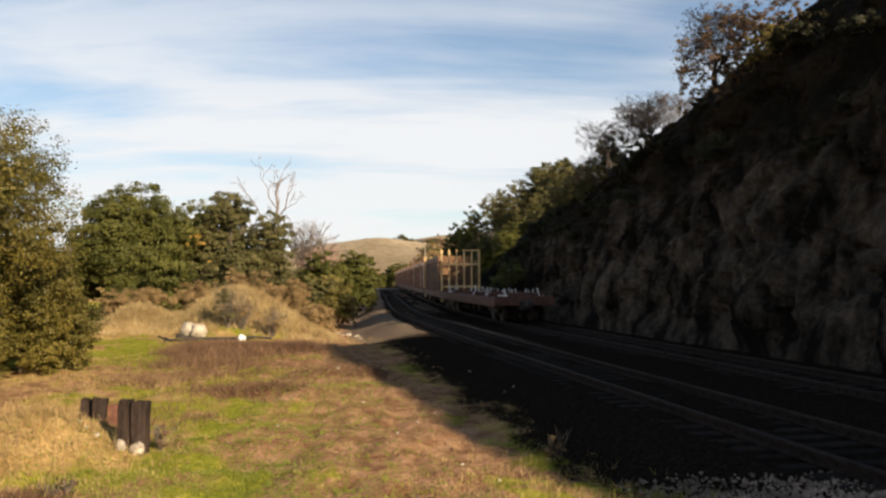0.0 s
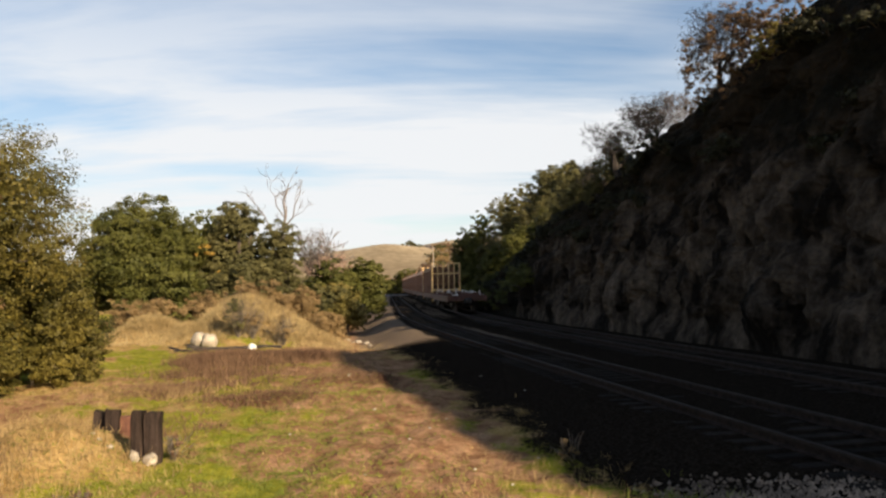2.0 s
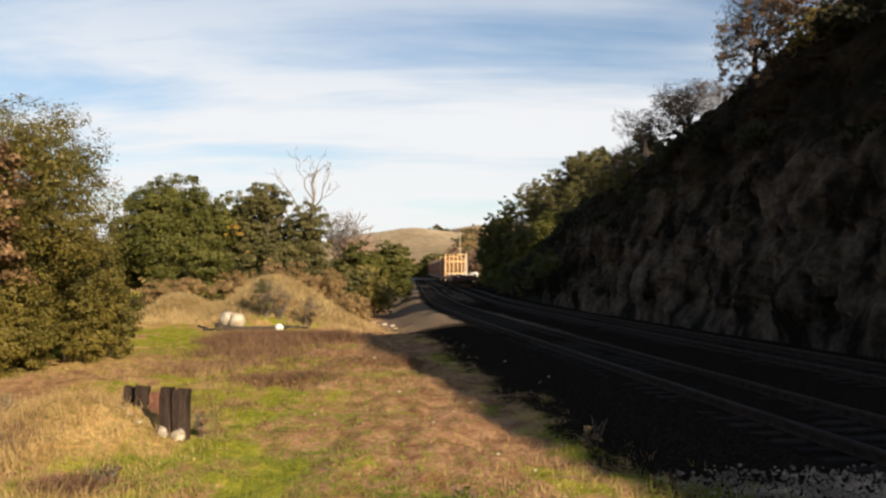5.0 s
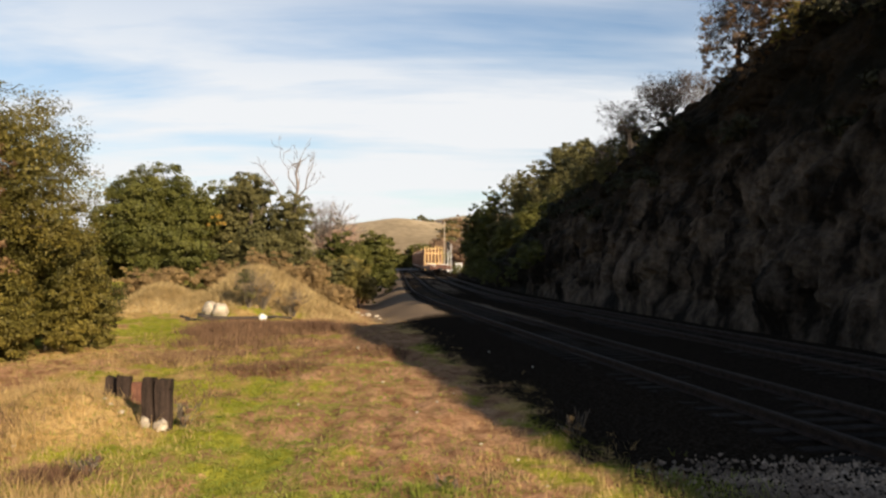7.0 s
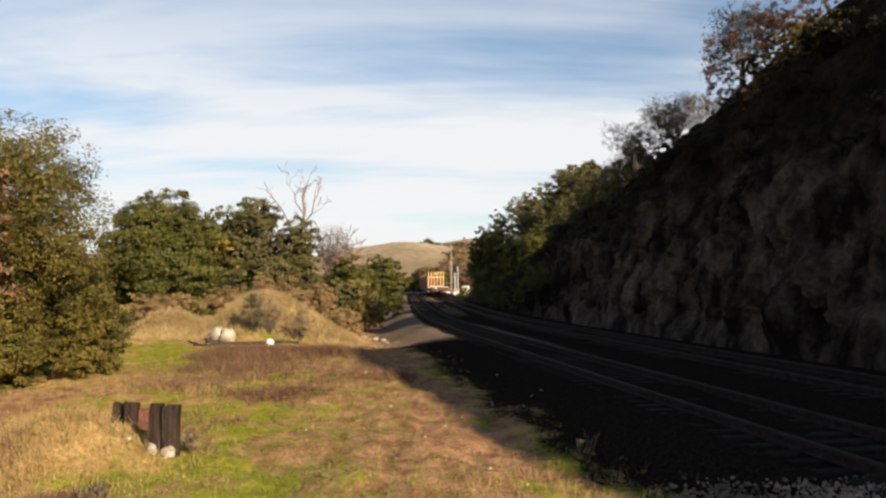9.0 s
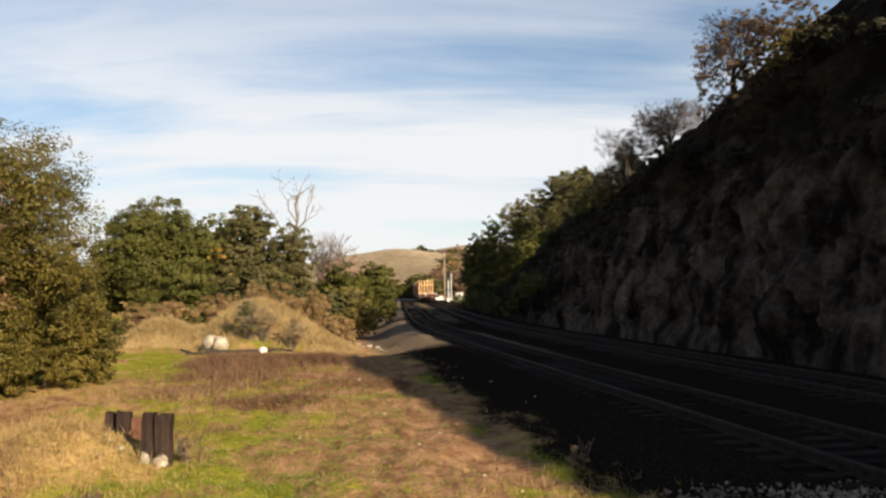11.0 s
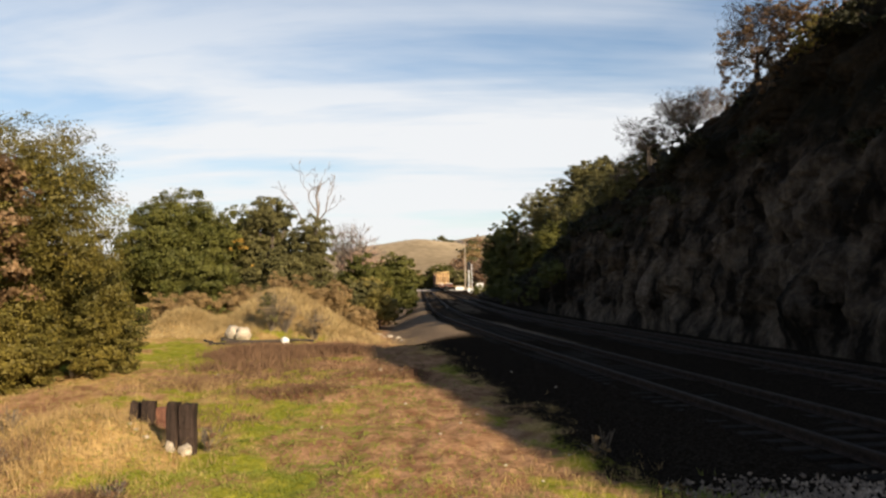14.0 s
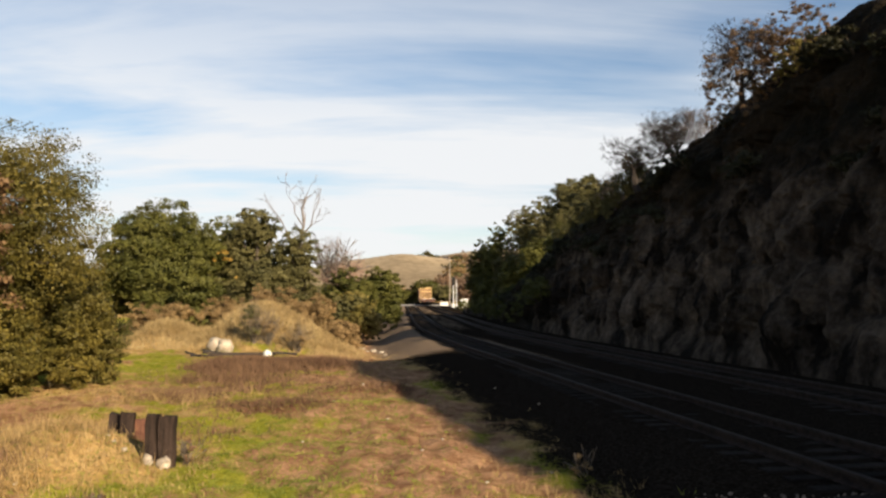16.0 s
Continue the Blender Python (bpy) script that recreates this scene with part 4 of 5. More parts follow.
for i, (sx, sy, ss) in enumerate(((-4.2, 44.0, .24), (-3.7, 43.5, .18), (-4.9, 44.6, .2), (-4.5, 43.6, .12), (-3.3, 41.0, .12), (-5.4, 44.2, .14))):
    stone("rubble_block", "pale rubble block beside the ballast bank", sx, sy, (ss, ss * 0.7, ss * 0.4), 90 + i, 0.2, group="rubble by the bank")


def log(label, a, b, r, seed):
    rng = random.Random(seed)
    w = Wood()
    a, b = Vector(a), Vector(b)
    pts = [a.lerp(b, k / 5) + Vector((0, rng.uniform(-.05, .05), rng.uniform(-.03, .04))) for k in range(6)]
    for p in pts:
        p.z += ground_at(p.x, p.y) + r * 0.6
    w.limb(pts, [r * (1 - 0.1 * k) for k in range(6)], 8)
    tagged(w.put("log", M_DARKTWIG, None), label, "log")


log("dark fallen log lying before the heap", (-9.9, 31.6, 0), (-6.3, 32.6, 0.05), 0.10, 3)
log("thin dark branch lying on the grass", (-10.2, 31.0, 0), (-8.0, 31.4, 0), 0.06, 4)
log("thin dead branch lying on the grass", (-10.6, 31.6, 0), (-9.4, 30.6, 0), 0.05, 5)


def shrub(label, x, y, h, spread_, seed, mat=None, n=40):
    rng = random.Random(seed)
    th = empty("shrub", (x, y, ground_at(x, y) - 0.03), label, "shrub")
    w = Wood()
    for _ in range(n):
        a = rng.uniform(0, 6.283)
        w.grow((rng.uniform(-.1, .1) * spread_, rng.uniform(-.1, .1) * spread_, 0), (math.cos(a) * spread_ * rng.random(), math.sin(a) * spread_ * rng.random(), 1), h * rng.uniform(.35, .55), 0.012 * h, 2, rng, 0.5, 2)
    w.put("wood", M_BARK, th)
    leaf_cloud("crown", [(0, 0, h * 0.6, spread_ * h * 0.5, spread_ * h * 0.5, h * 0.42)], int(160 + 900 * max(h - 0.6, 0)), 0.018 + 0.02 * h, mat or M_DRY, th, seed, fill=0.2)


shrub("dark dry shrub at the foot of the heap", -8.5, 34.2, 1.8, 0.6, 1, M_OAK_GREY)
shrub("dry shrub at the foot of the heap", -7.9, 34.4, 1.3, 0.5, 2, M_DRY)
shrub("brown dry shrub beside the heap", -6.6, 34.3, 1.35, 0.75, 3, M_DRY)
shrub("small thorny shrub beside the sleepers", -3.72, 11.25, 0.38, 0.6, 4, M_WEED, 14)
shrub("small bare shrub at the gravel's edge", 1.75, 10.4, 0.38, 0.7, 5, M_DRY, 8)
shrub("small dark shrub in the straw", -4.05, 8.9, 0.22, 1.4, 6, M_WEED, 22)
shrub("small green weed in the grass", 0.05, 8.2, 0.22, 0.9, 8, M_OAK, 12)
shrub("brown dry shrub on the straw slope", -5.9, 9.6, 0.4, 1.0, 9, M_WEED, 16)
shrub("dry shrub on the straw heap", -7.4, 12.6, 0.5, 0.8, 7, M_DRY, 14)


def blades(name, label, spots, n, height, width, mat, seed, category="grass", clear=None):
    """Tufts of bent blades scattered by spots (x, y, rx, ry, weight)."""
    rng = np.random.default_rng(seed)
    S = np.array(spots, float)
    idx = rng.choice(len(S), n, p=S[:, 4] / S[:, 4].sum())
    cx = S[idx, 0] + rng.normal(size=n) * S[idx, 2]
    cy = S[idx, 1] + rng.normal(size=n) * S[idx, 3]
    keep = (cy > 3.8) & (cx < left_rail(cy) - (clear or (1.9 if mat is M_GRASSD else 3.6)) - rng.random(n) * 1.4)
    cx, cy = cx[keep], cy[keep]
    V, F, c = [], [], 0
    for x, y in zip(cx, cy):
        g = ground_at(float(x), float(y)) - 0.01
        for _ in range(rng.integers(3, 7)):
            a, h = rng.uniform(0, 6.283), height * rng.uniform(0.4, 1.3)
            ox, oy = rng.normal(size=2) * height * 0.45
            lean = rng.normal(size=2) * h * 0.45
            wx, wy = math.cos(a) * width, math.sin(a) * width
            V += [(x + ox - wx, y + oy - wy, g), (x + ox + wx, y + oy + wy, g), (x + ox + lean[0], y + oy + lean[1], g + h)]
            F.append((c, c + 1, c + 2))
            c += 3
    tagged(mesh_object(name, V, F, mat), label, category, kind="stuff")


blades("green_grass", "short green grass growing in patches", [(-2.9, 9.6, 1.4, 1.8, 5), (-0.7, 8.0, 1.6, 1.0, 3), (-2.6, 14.2, 1.4, 1.5, 2.5), (-1.8, 17.8, 1.2, 1.2, 2), (-9.5, 25, 2.6, 4, 3), (-5, 20, 4, 5, 2), (0.6, 7.0, 1.5, 0.8, 1.2), (-4.2, 7.5, 2, 1, 1.5)], 19000, 0.048, 0.006, M_GRASSG, 1)
blades("straw_grass", "dry straw-coloured grass on the field", [(-5.6, 11, 1.2, 1.3, 3), (-8.5, 17, 2.2, 4, 4), (-3, 22, 4, 5, 3), (-9, 38, 3.0, 2.6, 6), (-13, 38, 2.0, 2.2, 3), (-4, 36, 3, 4, 2.5), (-6.5, 8, 1.5, 1.5, 2), (-3, 12, 3, 3, 0.4)], 12000, 0.08, 0.006, M_GRASSD, 2)
blades("dry_weeds", "band of dark brown dry weeds in the field", [(-7.2, 26.5, 0.6, 0.6, 2), (-6.0, 26.2, 0.8, 0.5, 3), (-4.8, 26.6, 0.6, 0.5, 2), (-6.0, 22.6, 1.0, 0.8, 0.6), (-6.4, 25.2, 0.8, 0.5, 1.2)], 6000, 0.34, 0.011, M_WEED, 3, "weeds")
blades("edge_grass", "thin pale dry stalks at the gravel's edge", [(1.3, 9.0, 0.7, 1.2, 2), (2.0, 7.2, 0.7, 0.6, 2), (-2.5, 27, 1, 3, 1)], 700, 0.13, 0.004, M_GRASSD, 4)


blades("heap_grass", "thick tan grass clothing the earth heap", [(-9.2, 37.6, 1.9, 1.5, 6), (-9.2, 39, 2.3, 2.2, 4), (-13.8, 38, 1.5, 1.6, 3), (-6.6, 38.5, 1.6, 2.0, 2)], 9000, 0.27, 0.012, M_HEAP, 6)
blades("tall_dry_grass", "tall pale dry grass standing in tufts", [(-4.6, 7.7, 0.7, 0.35, 3), (-3.6, 7.6, 0.5, 0.3, 1.5), (-5.9, 9.4, 0.5, 0.4, 2.5), (-7.3, 13.6, 0.6, 0.8, 2.5), (-6.7, 12.3, 0.5, 0.6, 1.5), (-5.4, 10.6, 0.7, 0.6, 1.5), (-6.3, 18.5, 0.9, 0.9, 1.5)], 1500, 0.22, 0.006, M_GRASSD, 7)
blades("brown_weeds", "clumps of brown dead weeds on the field", [(-6.3, 19.2, 0.8, 0.7, 2), (-5.2, 20.3, 0.7, 0.6, 1), (-4.3, 8.6, 0.25, 0.12, 0.5), (-6.1, 9.8, 0.3, 0.3, 0.8), (-3.6, 16.4, 0.8, 0.5, 1.2), (-1.9, 19.5, 0.8, 0.5, 1.0), (-5.0, 13.6, 0.7, 0.5, 0.5), (-3.3, 23, 1.5, 1.2, 0.8)], 2600, 0.15, 0.008, M_WEED, 8, "weeds")
blades("bank_grass", "rank green and straw grass at the gravel's toe", [(2.7, 8.0, 0.35, 0.3, 3), (2.2, 8.3, 0.5, 0.5, 1), (3.0, 7.7, 0.3, 0.3, 2), (-0.1, 7.9, 0.2, 0.12, 0.8)], 380, 0.10, 0.006, M_GRASSG, 9, clear=1.4)


# ---- brush on the cliff ----
def cliff_bush(label, y, v, r, seed, mat, n):
    x, yy, z = cliff_point(y, v, 0)
    rng = random.Random(seed)
    th = empty("bush", (x, yy, z - 0.2), label, "bush", "brush on the cliff")
    w = Wood()
    B = []
    for _ in range(6):
        e = Vector((rng.uniform(-1, .5) * r, rng.uniform(-1, 1) * r, rng.uniform(0.2, 0.9) * r))
        w.limb([(0, 0, 0), e * 0.5 + Vector((0, 0, .1)), e], [0.04, 0.03, 0.01], 4)
        B.append((*e, r * 0.5, r * 0.55, r * 0.4))
    w.put("wood", M_BARK, th)
    leaf_cloud("crown", B, n, 0.065, mat, th, seed, fill=0.2)


rng_b = random.Random(77)
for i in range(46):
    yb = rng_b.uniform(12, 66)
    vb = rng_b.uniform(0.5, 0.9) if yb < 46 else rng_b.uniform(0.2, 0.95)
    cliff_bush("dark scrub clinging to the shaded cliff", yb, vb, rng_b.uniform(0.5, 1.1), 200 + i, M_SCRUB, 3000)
for i in range(16):
    cliff_bush("low scrub at the foot of the slope", rng_b.uniform(50, 110), rng_b.uniform(0.0, 0.35), rng_b.uniform(0.8, 1.6), 300 + i, M_OAK, 3600)


# ---- far things down the line ----
def signal_mast(x, y, h, label, head):
    th = empty("railway_signal", (x, y, 0.2), label, "signal", "railway signals")
    bm = bmesh.new()
    add_rod(bm, (0, 0, 0), (0, 0, h), 0.085, 0.07, 10)
    part("mast", bm, M_GALV, th)
    box_part("base_box", (0, 0, 0.35), (0.5, 0.5, 0.7), M_GALV, th)
    if head:
        box_part("signal_head", (0, -0.16, h + 0.45), (0.62, 0.12, 1.5), M_BLACK, th, "black signal backplate", bevel=0.04)
        for k in range(2):
            bm = bmesh.new()
            add_rod(bm, (0, -0.24, h + 0.15 + 0.6 * k), (0, -0.55, h + 0.17 + 0.6 * k), 0.15, 0.16, 10)
            part("lamp_hood", bm, M_BLACK, th)
        bm = bmesh.new()
        for s in (-0.16, 0.16):
            add_box(bm, (s, 0.2, h / 2), (0.04, 0.04, h))
        for k in range(int(h / 0.35)):
            add_box(bm, (0, 0.2, 0.3 + k * 0.35), (0.32, 0.03, 0.03))
        part("ladder", bm, M_GALV, th)


signal_mast(0.96, 150, 4.6, "railway signal mast with a black head", True)
signal_mast(1.56, 152, 5.4, "pale grey signal mast without a head", False)
cab = empty("relay_cabinet", (3.0, 152, 0.1), "pale metal relay cabinet beside the signals", "cabinet")
box_part("body", (0, 0, 0.85), (1.5, 1.0, 1.7), M_GALV, cab, bevel=0.03)
box_part("lid", (0, 0, 1.75), (1.64, 1.14, 0.1), M_GALV, cab, bevel=0.02)
box_part("door", (0, -0.52, 0.85), (1.2, 0.03, 1.4), M_GALV, cab)
up = empty("utility_pole", (0.37, 205, 0), "tall weathered timber utility pole", "pole")
bm = bmesh.new()
add_rod(bm, (0, 0, 0), (0, 0, 12.6), 0.15, 0.11, 10)
part("shaft", bm, M_POLEWOOD, up)
box_part("crossarm", (0, -0.12, 11.9), (1.8, 0.12, 0.14), M_POLEWOOD, up)
post = empty("marker_post", (-8.6, 128, 0.0), "white railway marker post beside the bank", "post")
box_part("shaft", (0, 0, 0.8), (0.16, 0.12, 1.6), M_WHITE, post, bevel=0.02)
box_part("plate", (0, -0.07, 1.5), (0.34, 0.03, 0.4), M_WHITE, post)
road = mesh_object("crossing_road", [(-60, 186, 0.34), (40, 186, 0.34), (40, 193, 0.34), (-60, 193, 0.34), (-60, 186, -.5), (40, 186, -.5), (40, 193, -.5), (-60, 193, -.5)],
                   [(0, 1, 2, 3), (0, 4, 5, 1), (1, 5, 6, 2), (2, 6, 7, 3), (3, 7, 4, 0)], M_ASPH)
tagged(road, "pale road crossing the tracks on the level", "road", kind="structure")
van = empty("concrete_barrier", (-1.0, 183, 0.15), "low white concrete barrier near the crossing", "barrier")
box_part("base", (0, 0, 0.2), (2.0, 0.7, 0.4), M_WHITE, van, bevel=0.05)
box_part("upper", (0, 0, 0.62), (1.9, 0.4, 0.5), M_WHITE, van, bevel=0.06)

tree("dark round oak beyond the crossing", -6.8, 232, 5.0, 5, 0.3, 8.2, 14000, 0.32, M_OAK, 401, 22, 0.3, 0.4)
tree("dark oak beyond the crossing", -14.5, 215, 4.6, 4, 0.2, 6.0, 12000, 0.32, M_OAK, 402, 22, 0.3, 0.4)
tree("dusty oak beyond the crossing", -1.0, 226, 3.6, 3, 0.2, 5.6, 10000, 0.3, M_OAK_GREY, 403, 18, 0.3, 0.4)
tree("dusty grey-green oak beyond the crossing", -19.5, 240, 5.0, 4, 0.2, 7.5, 12000, 0.32, M_OAK_GREY, 404, 20, 0.3, 0.4)
for i, (bx, by, r, h) in enumerate(((7.5, 215, 5, 8.5), (12.5, 230, 6, 11), (5.0, 250, 5, 10.5), (18, 240, 6, 12))):
    tree("reddish-brown winter tree beyond the signals", bx, by, r, r, 0.5, h, 9000, 0.3, M_WINTER, 410 + i, 22, 0.3, 0.4, "winter trees beyond the signals")
for i, (bx, by, r, h) in enumerate(((-38, 525, 2.6, 4.0), (-14, 520, 4.0, 6.5), (-11, 524, 3.0, 5.0), (-8, 518, 2.4, 4.0), (-70, 530, 4, 6), (-20, 528, 2.5, 4.0), (9, 520, 3.5, 5.0), (14, 515, 4.5, 6.0), (19, 512, 4, 6.0))):
    tree("small oak on the hill's skyline", bx, by, r, r, 0.0, h, 2600, 0.45, M_OAK_GREY, 430 + i, 20, 0.3, 0.34, "skyline oaks", ground=hill_z("hill_near", bx, by) - 0.3)
for i in range(46):
    rr = random.Random(700 + i)
    by = rr.uniform(345, 500)
    bx = by * (rr.uniform(-0.012, 0.055) if i % 5 else rr.uniform(-0.09, 0.0))
    by = by if bx > 0 else 345 + (by - 345) * 0.5
    tree("brown winter brush on the hillside", bx, by, rr.uniform(5, 9), 5, -0.5, rr.uniform(4, 7), 1100, 0.75, rr.choice((M_WINTER, M_DRY, M_WINTER, M_OAK_GREY)), 700 + i, 20, 0.2, 0.36, "hillside brush", ground=max(hill_z("hill_near", bx, by), 0.5) - 0.3, name="bush")
for i in range(14):
    rr = random.Random(800 + i)
    by = rr.uniform(235, 330)
    bx = by * rr.uniform(0.005, 0.06)
    tree("reddish-brown bare-looking tree beyond the signals", bx, by, rr.uniform(3, 4.5), 3.5, 0.2, rr.uniform(7, 11), 4200, 0.26, M_WINTER, 800 + i, 24, 0.25, 0.34, "winter trees beyond the signals")
for i in range(26):
    rr = random.Random(500 + i)
    bx, by = rr.uniform(-120, -22), rr.uniform(85, 190)
    tree("far oak behind the row of trees", bx, by, rr.uniform(3, 5), 4, 0.2, rr.uniform(5, 7.5), 1500, 0.5, rr.choice((M_OAK, M_OAK_GREY)), 500 + i, 16, 0.3, 0.42, "far oaks")
for i in range(12):
    rr = random.Random(900 + i)
    by = rr.uniform(240, 330)
    bx = by * rr.uniform(-0.085, -0.03)
    tree("grey-green oak at the foot of the hill", bx, by, rr.uniform(3.5, 6), 4, 0.0, rr.uniform(4, 8.5), 4200, 0.3, rr.choice((M_OAK_GREY, M_DRY, M_OAK)), 900 + i, 22, 0.25, 0.34, "oaks at the foot of the hill")
hs = empty("farmhouse", (-1.0, 522, hill_z("hill_near", -1.0, 522) - 0.3), "small dark-roofed farmhouse on the hill", "house")
box_part("wall", (0, 0, 0.9), (6, 4, 1.8), M_POLEWOOD, hs)
bm = bmesh.new()
for s in (-1, 1):
    add_box(bm, (0, s * 1.1, 2.3), (6.8, 2.8, 0.25), (s * -26, 0, 0))
part("roof", bm, M_ROOF, hs)


# ---- the freight train ----
CAR_LEN, TRUCK = 18.6, 6.4


def truck(parent, at):
    tr = box_part("truck", (0, 0, 0), (2.0, 0.35, 0.3), M_STEEL, parent, bevel=0.03)
    tr.location = (0, at, RAIL_TOP + 0.48)
    for s in (-1, 1):
        bm = bmesh.new()
        add_box(bm, (s * 1.0, 0, 0.05), (0.16, 2.2, 0.22), bevel=0.04)
        add_box(bm, (s * 1.0, 0, -0.12), (0.18, 0.9, 0.25), bevel=0.04)
        part("side_frame", bm, M_STEEL, tr)
    sets = []
    for y in (-0.88, 0.88):
        bm = bmesh.new()
        add_rod(bm, (-0.95, 0, 0), (0.95, 0, 0), 0.08, sides=8)
        for s in (-1, 1):
            add_rod(bm, (s * 0.70, 0, 0), (s * 0.84, 0, 0), 0.42, sides=20)
            add_rod(bm, (s * 0.66, 0, 0), (s * 0.70, 0, 0), 0.45, sides=20)
            add_box(bm, (s * 0.85, 0, 0.2), (0.02, 0.08, 0.3))
        ws = part("wheelset", bm, M_WHEEL, tr)
        ws.location = (0, y, -0.05)
        sets.append(ws)
    return sets


def car_frame(label):
    car = empty("freight_car", (0, 0, 0), label, "freight car", "cars of the freight train")
    zt = RAIL_TOP
    L = CAR_LEN - 1.2
    bm = bmesh.new()
    add_box(bm, (0, 0, zt + 1.05), (2.75, L, 0.16), bevel=0.02)
    part("deck", bm, M_RUSTCAR, car, "oxide-red steel deck")
    for s in (-1, 1):
        box_part("side_sill", (s * 1.36, 0, zt + 0.92), (0.09, L, 0.42), M_RUSTCAR, car)
    box_part("centre_sill", (0, 0, zt + 0.78), (0.55, L + 0.5, 0.4), M_STEEL, car)
    for s in (-1, 1):
        bm = bmesh.new()
        add_box(bm, (0, s * (L / 2 + 0.32), zt + 0.86), (0.26, 0.7, 0.26), bevel=0.03)
        add_box(bm, (0.06, s * (L / 2 + 0.66), zt + 0.86), (0.34, 0.22, 0.32), bevel=0.05)
        part("coupler", bm, M_STEEL, car)
        box_part("end_sill", (0, s * L / 2, zt + 0.98), (2.7, 0.14, 0.4), M_RUSTCAR, car)
    sets = truck(car, -TRUCK) + truck(car, TRUCK)
    return car, sets


def end_rack(car, y, face, mat):
    """The tall yellow bulkhead of stakes and rails at a car's end."""
    zt, h = RAIL_TOP + 1.13, 2.9
    for k in range(6):
        x = -1.3 + 2.6 * k / 5
        box_part("stake", (x, y, zt + h / 2 - (0.35 if k in (0, 5) else 0)), (0.13 if k in (0, 5) else 0.10, 0.16, h + (0.7 if k in (0, 5) else 0)), mat, car, bevel=0.012)
    for z in (0.35, 1.9):
        box_part("rack_rail", (0, y - 0.10 * face, zt + z), (2.62, 0.05, 0.13), mat, car)
    box_part("rack_rail", (0.72, y - 0.10 * face, zt + h - 0.06), (1.2, 0.05, 0.10), mat, car)


def flat_car():
    car, sets = car_frame("flat freight car with pale metal parts on its deck")
    rng = random.Random(4)
    zt = RAIL_TOP + 1.13
    for k in range(40):
        y = -7.9 + k * 0.39
        s = rng.choice((-1, 1, 1))
        x = rng.uniform(0.5, 1.2) * s
        h = rng.uniform(0.2, 0.48)
        bm = bmesh.new()
        add_box(bm, (x, y, zt + h / 2), (0.07, 0.07, h), (rng.uniform(-20, 20), rng.uniform(-25, 25), rng.uniform(0, 90)), 0.02)
        add_box(bm, (x + rng.uniform(-.2, .2), y + 0.1, zt + 0.08), (0.4, 0.08, 0.08), (0, 0, rng.uniform(0, 180)), 0.02)
        part("load_piece", bm, M_WHITELOAD, car)
    for k in range(5):
        box_part("bunk", (0, -7 + 3.5 * k, zt + 0.10), (2.6, 0.3, 0.2), M_RUSTCAR, car)
    return car, sets


def rack_car(load, text):
    car, sets = car_frame(text)
    zt, L = RAIL_TOP + 1.13, CAR_LEN - 1.2
    end_rack(car, -L / 2 + 0.15, 1, M_SIDE if load is M_WRAP else M_YPAINT)
    end_rack(car, L / 2 - 0.15, -1, M_SIDE if load is M_WRAP else M_YPAINT)
    for s in (-1, 1):
        for k in range(1, 8):
            box_part("side_stake", (s * 1.36, -L / 2 + 0.2 + (L - 0.4) * k / 8, zt + 1.05), (0.10, 0.14, 2.3), M_SIDE, car)
    if load:
        for k in range(0 if load is M_WRAP else 1, 5):
            for j in range(3):
                box_part("lumber_pack", (0, -L / 2 + 2.0 + 3.35 * k, zt + 0.44 + 0.86 * j), (2.5, 3.25, 0.84), load, car, bevel=0.02)
    return car, sets


CARS = [flat_car(), rack_car(M_LUMBER, "yellow-racked freight car with dark lumber behind its bulkhead")] + [rack_car(M_WRAP, "freight car with end racks and tan wrapped packs") for _ in range(6)]

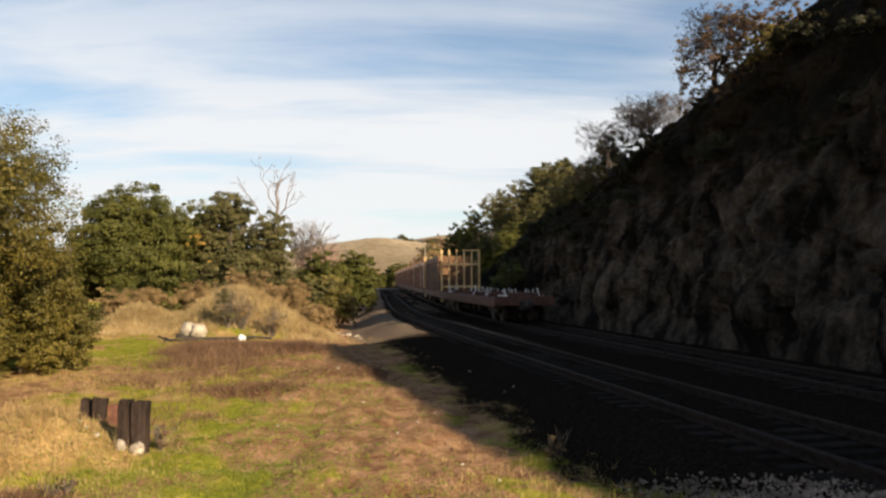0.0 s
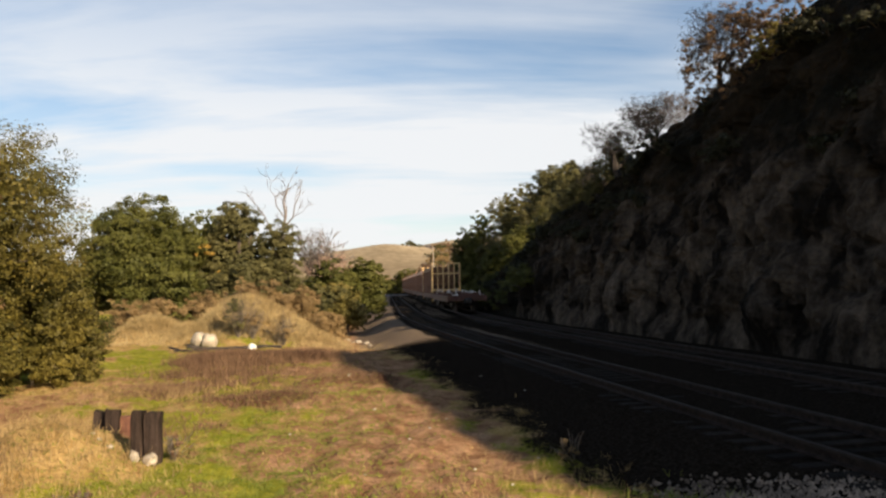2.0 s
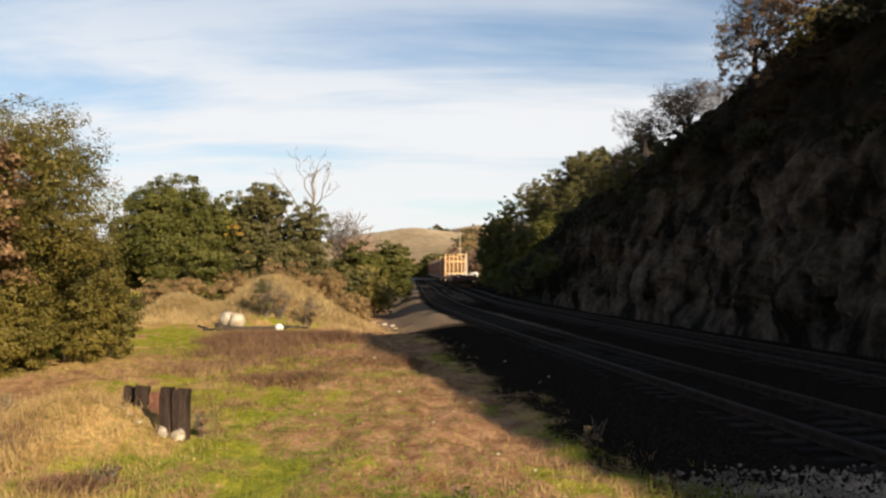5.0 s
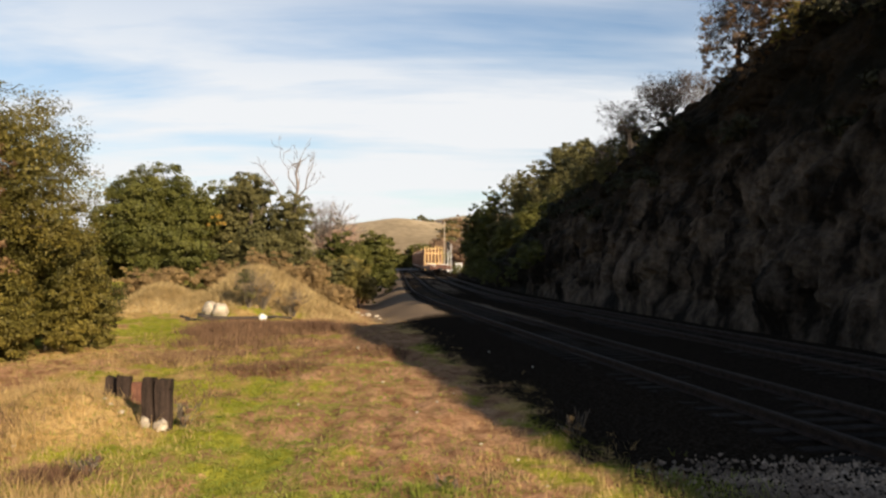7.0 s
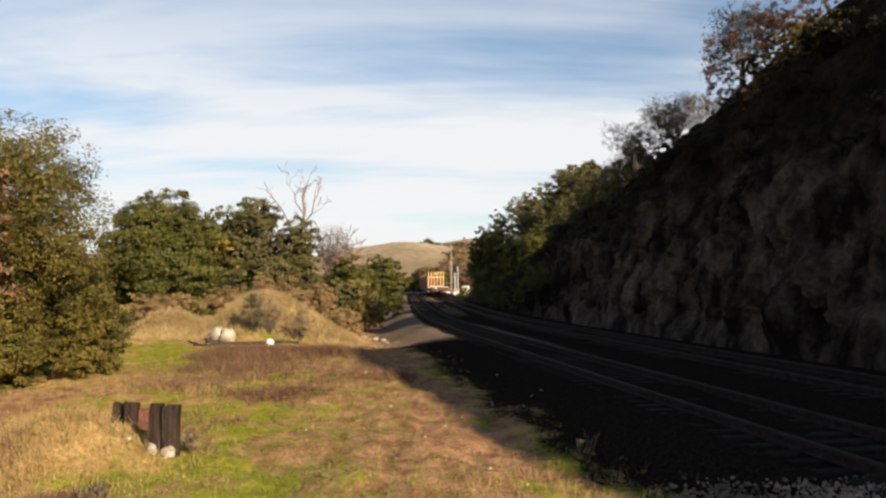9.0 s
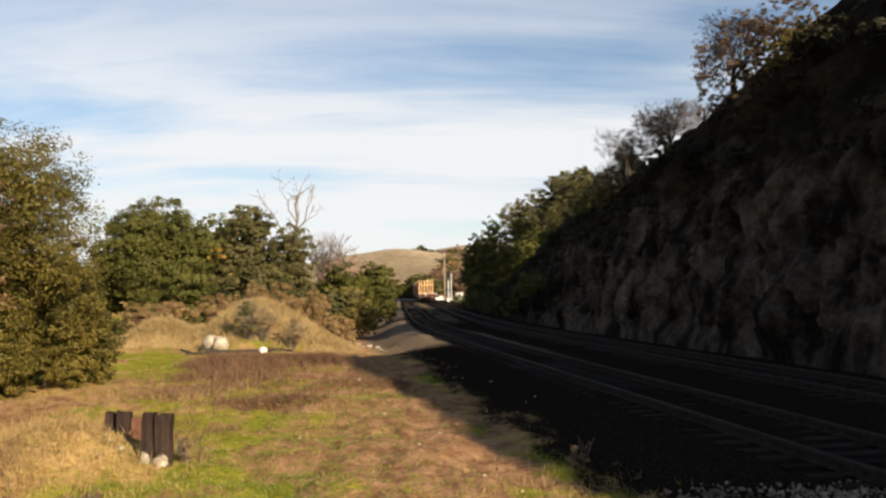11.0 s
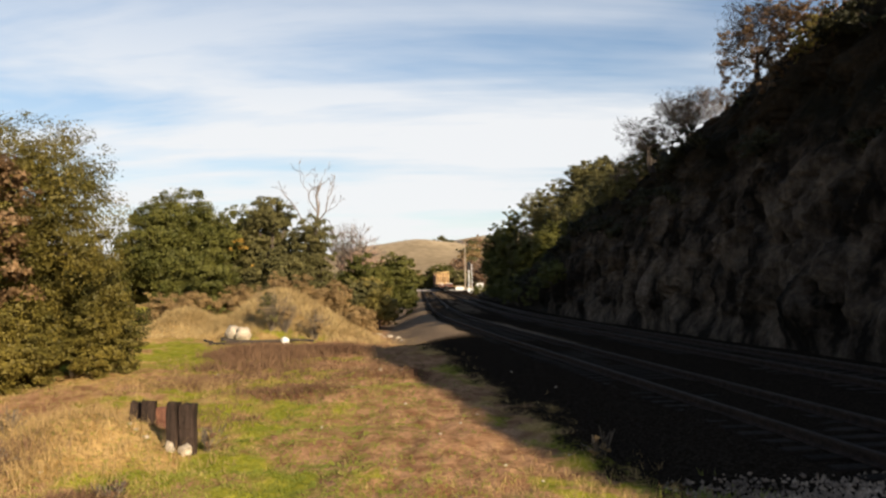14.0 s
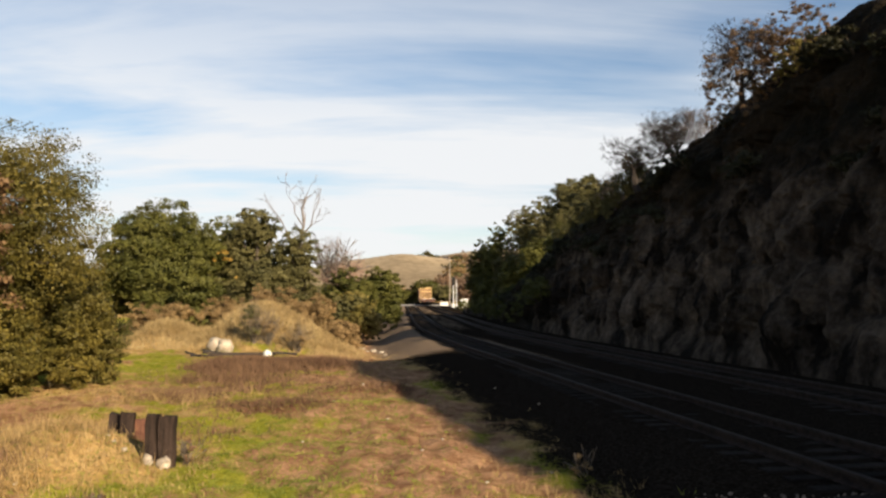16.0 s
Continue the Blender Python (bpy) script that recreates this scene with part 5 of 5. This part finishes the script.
# full size: the cars are as wide as the line allows
GROW = 1.1
for car, sets in CARS:
    for child in car.children:
        flat_x = 1.0 if child.name.startswith("truck") else GROW
        base = RAIL_TOP if flat_x == GROW else 0.0
        if child.data.users == 1:
            child.data.transform(Matrix.Translation((0, 0, base)) @ Matrix.Diagonal((flat_x, GROW, GROW, 1)) @ Matrix.Translation((0, 0, -base)))
        if flat_x == 1.0:
            child.location = (0, child.location.y * GROW, RAIL_TOP + (child.location.z - RAIL_TOP) * GROW)
            for piece in child.children:
                piece.data.transform(Matrix.Diagonal((1, GROW, GROW, 1)))
                piece.location = (0, piece.location.y * GROW, piece.location.z * GROW)

# distance along the far track, measured from station y = 0
PATH_OFF = SPACING + 0.7525
PY = np.arange(-20.0, 418.0, 1.0)
PP = np.array([track_point(float(y), PATH_OFF) for y in PY])
PS = np.concatenate([[0], np.cumsum(np.hypot(np.diff(PP[:, 0]), np.diff(PP[:, 1])))])
PS = PS - np.interp(0.0, PP[:, 1], PS)
RACK_AT_START = 59.2


def run(t):
    """Metres gone after t seconds, as the train slackens its pace."""
    return 11.3 * t - 0.14 * t * t


def on_track(s):
    x, y = float(np.interp(s, PS, PP[:, 0])), float(np.interp(s, PS, PP[:, 1]))
    x2, y2 = float(np.interp(s + 3, PS, PP[:, 0])), float(np.interp(s + 3, PS, PP[:, 1]))
    x1, y1 = float(np.interp(s - 3, PS, PP[:, 0])), float(np.interp(s - 3, PS, PP[:, 1]))
    return pose(x, y, 0, 0, 0, math.degrees(math.atan2(-(x2 - x1), y2 - y1)))


def motions():
    for i, (car, sets) in enumerate(CARS):
        # the rack's rear face is half a car behind its middle
        s0 = RACK_AT_START + CAR_LEN * GROW * (i - 0.5)
        walk(car, [(t, on_track(s0 + run(t))) for t in np.arange(0, 16.01, 0.5)])
        step = 2 / FPS
        for ws in sets:
            x, y, z = ws.location
            walk(ws, [(k * step, pose(x, y, z, -math.degrees(run(k * step) / 0.46) % 360, 0, 0)) for k in range(241)])


motions()
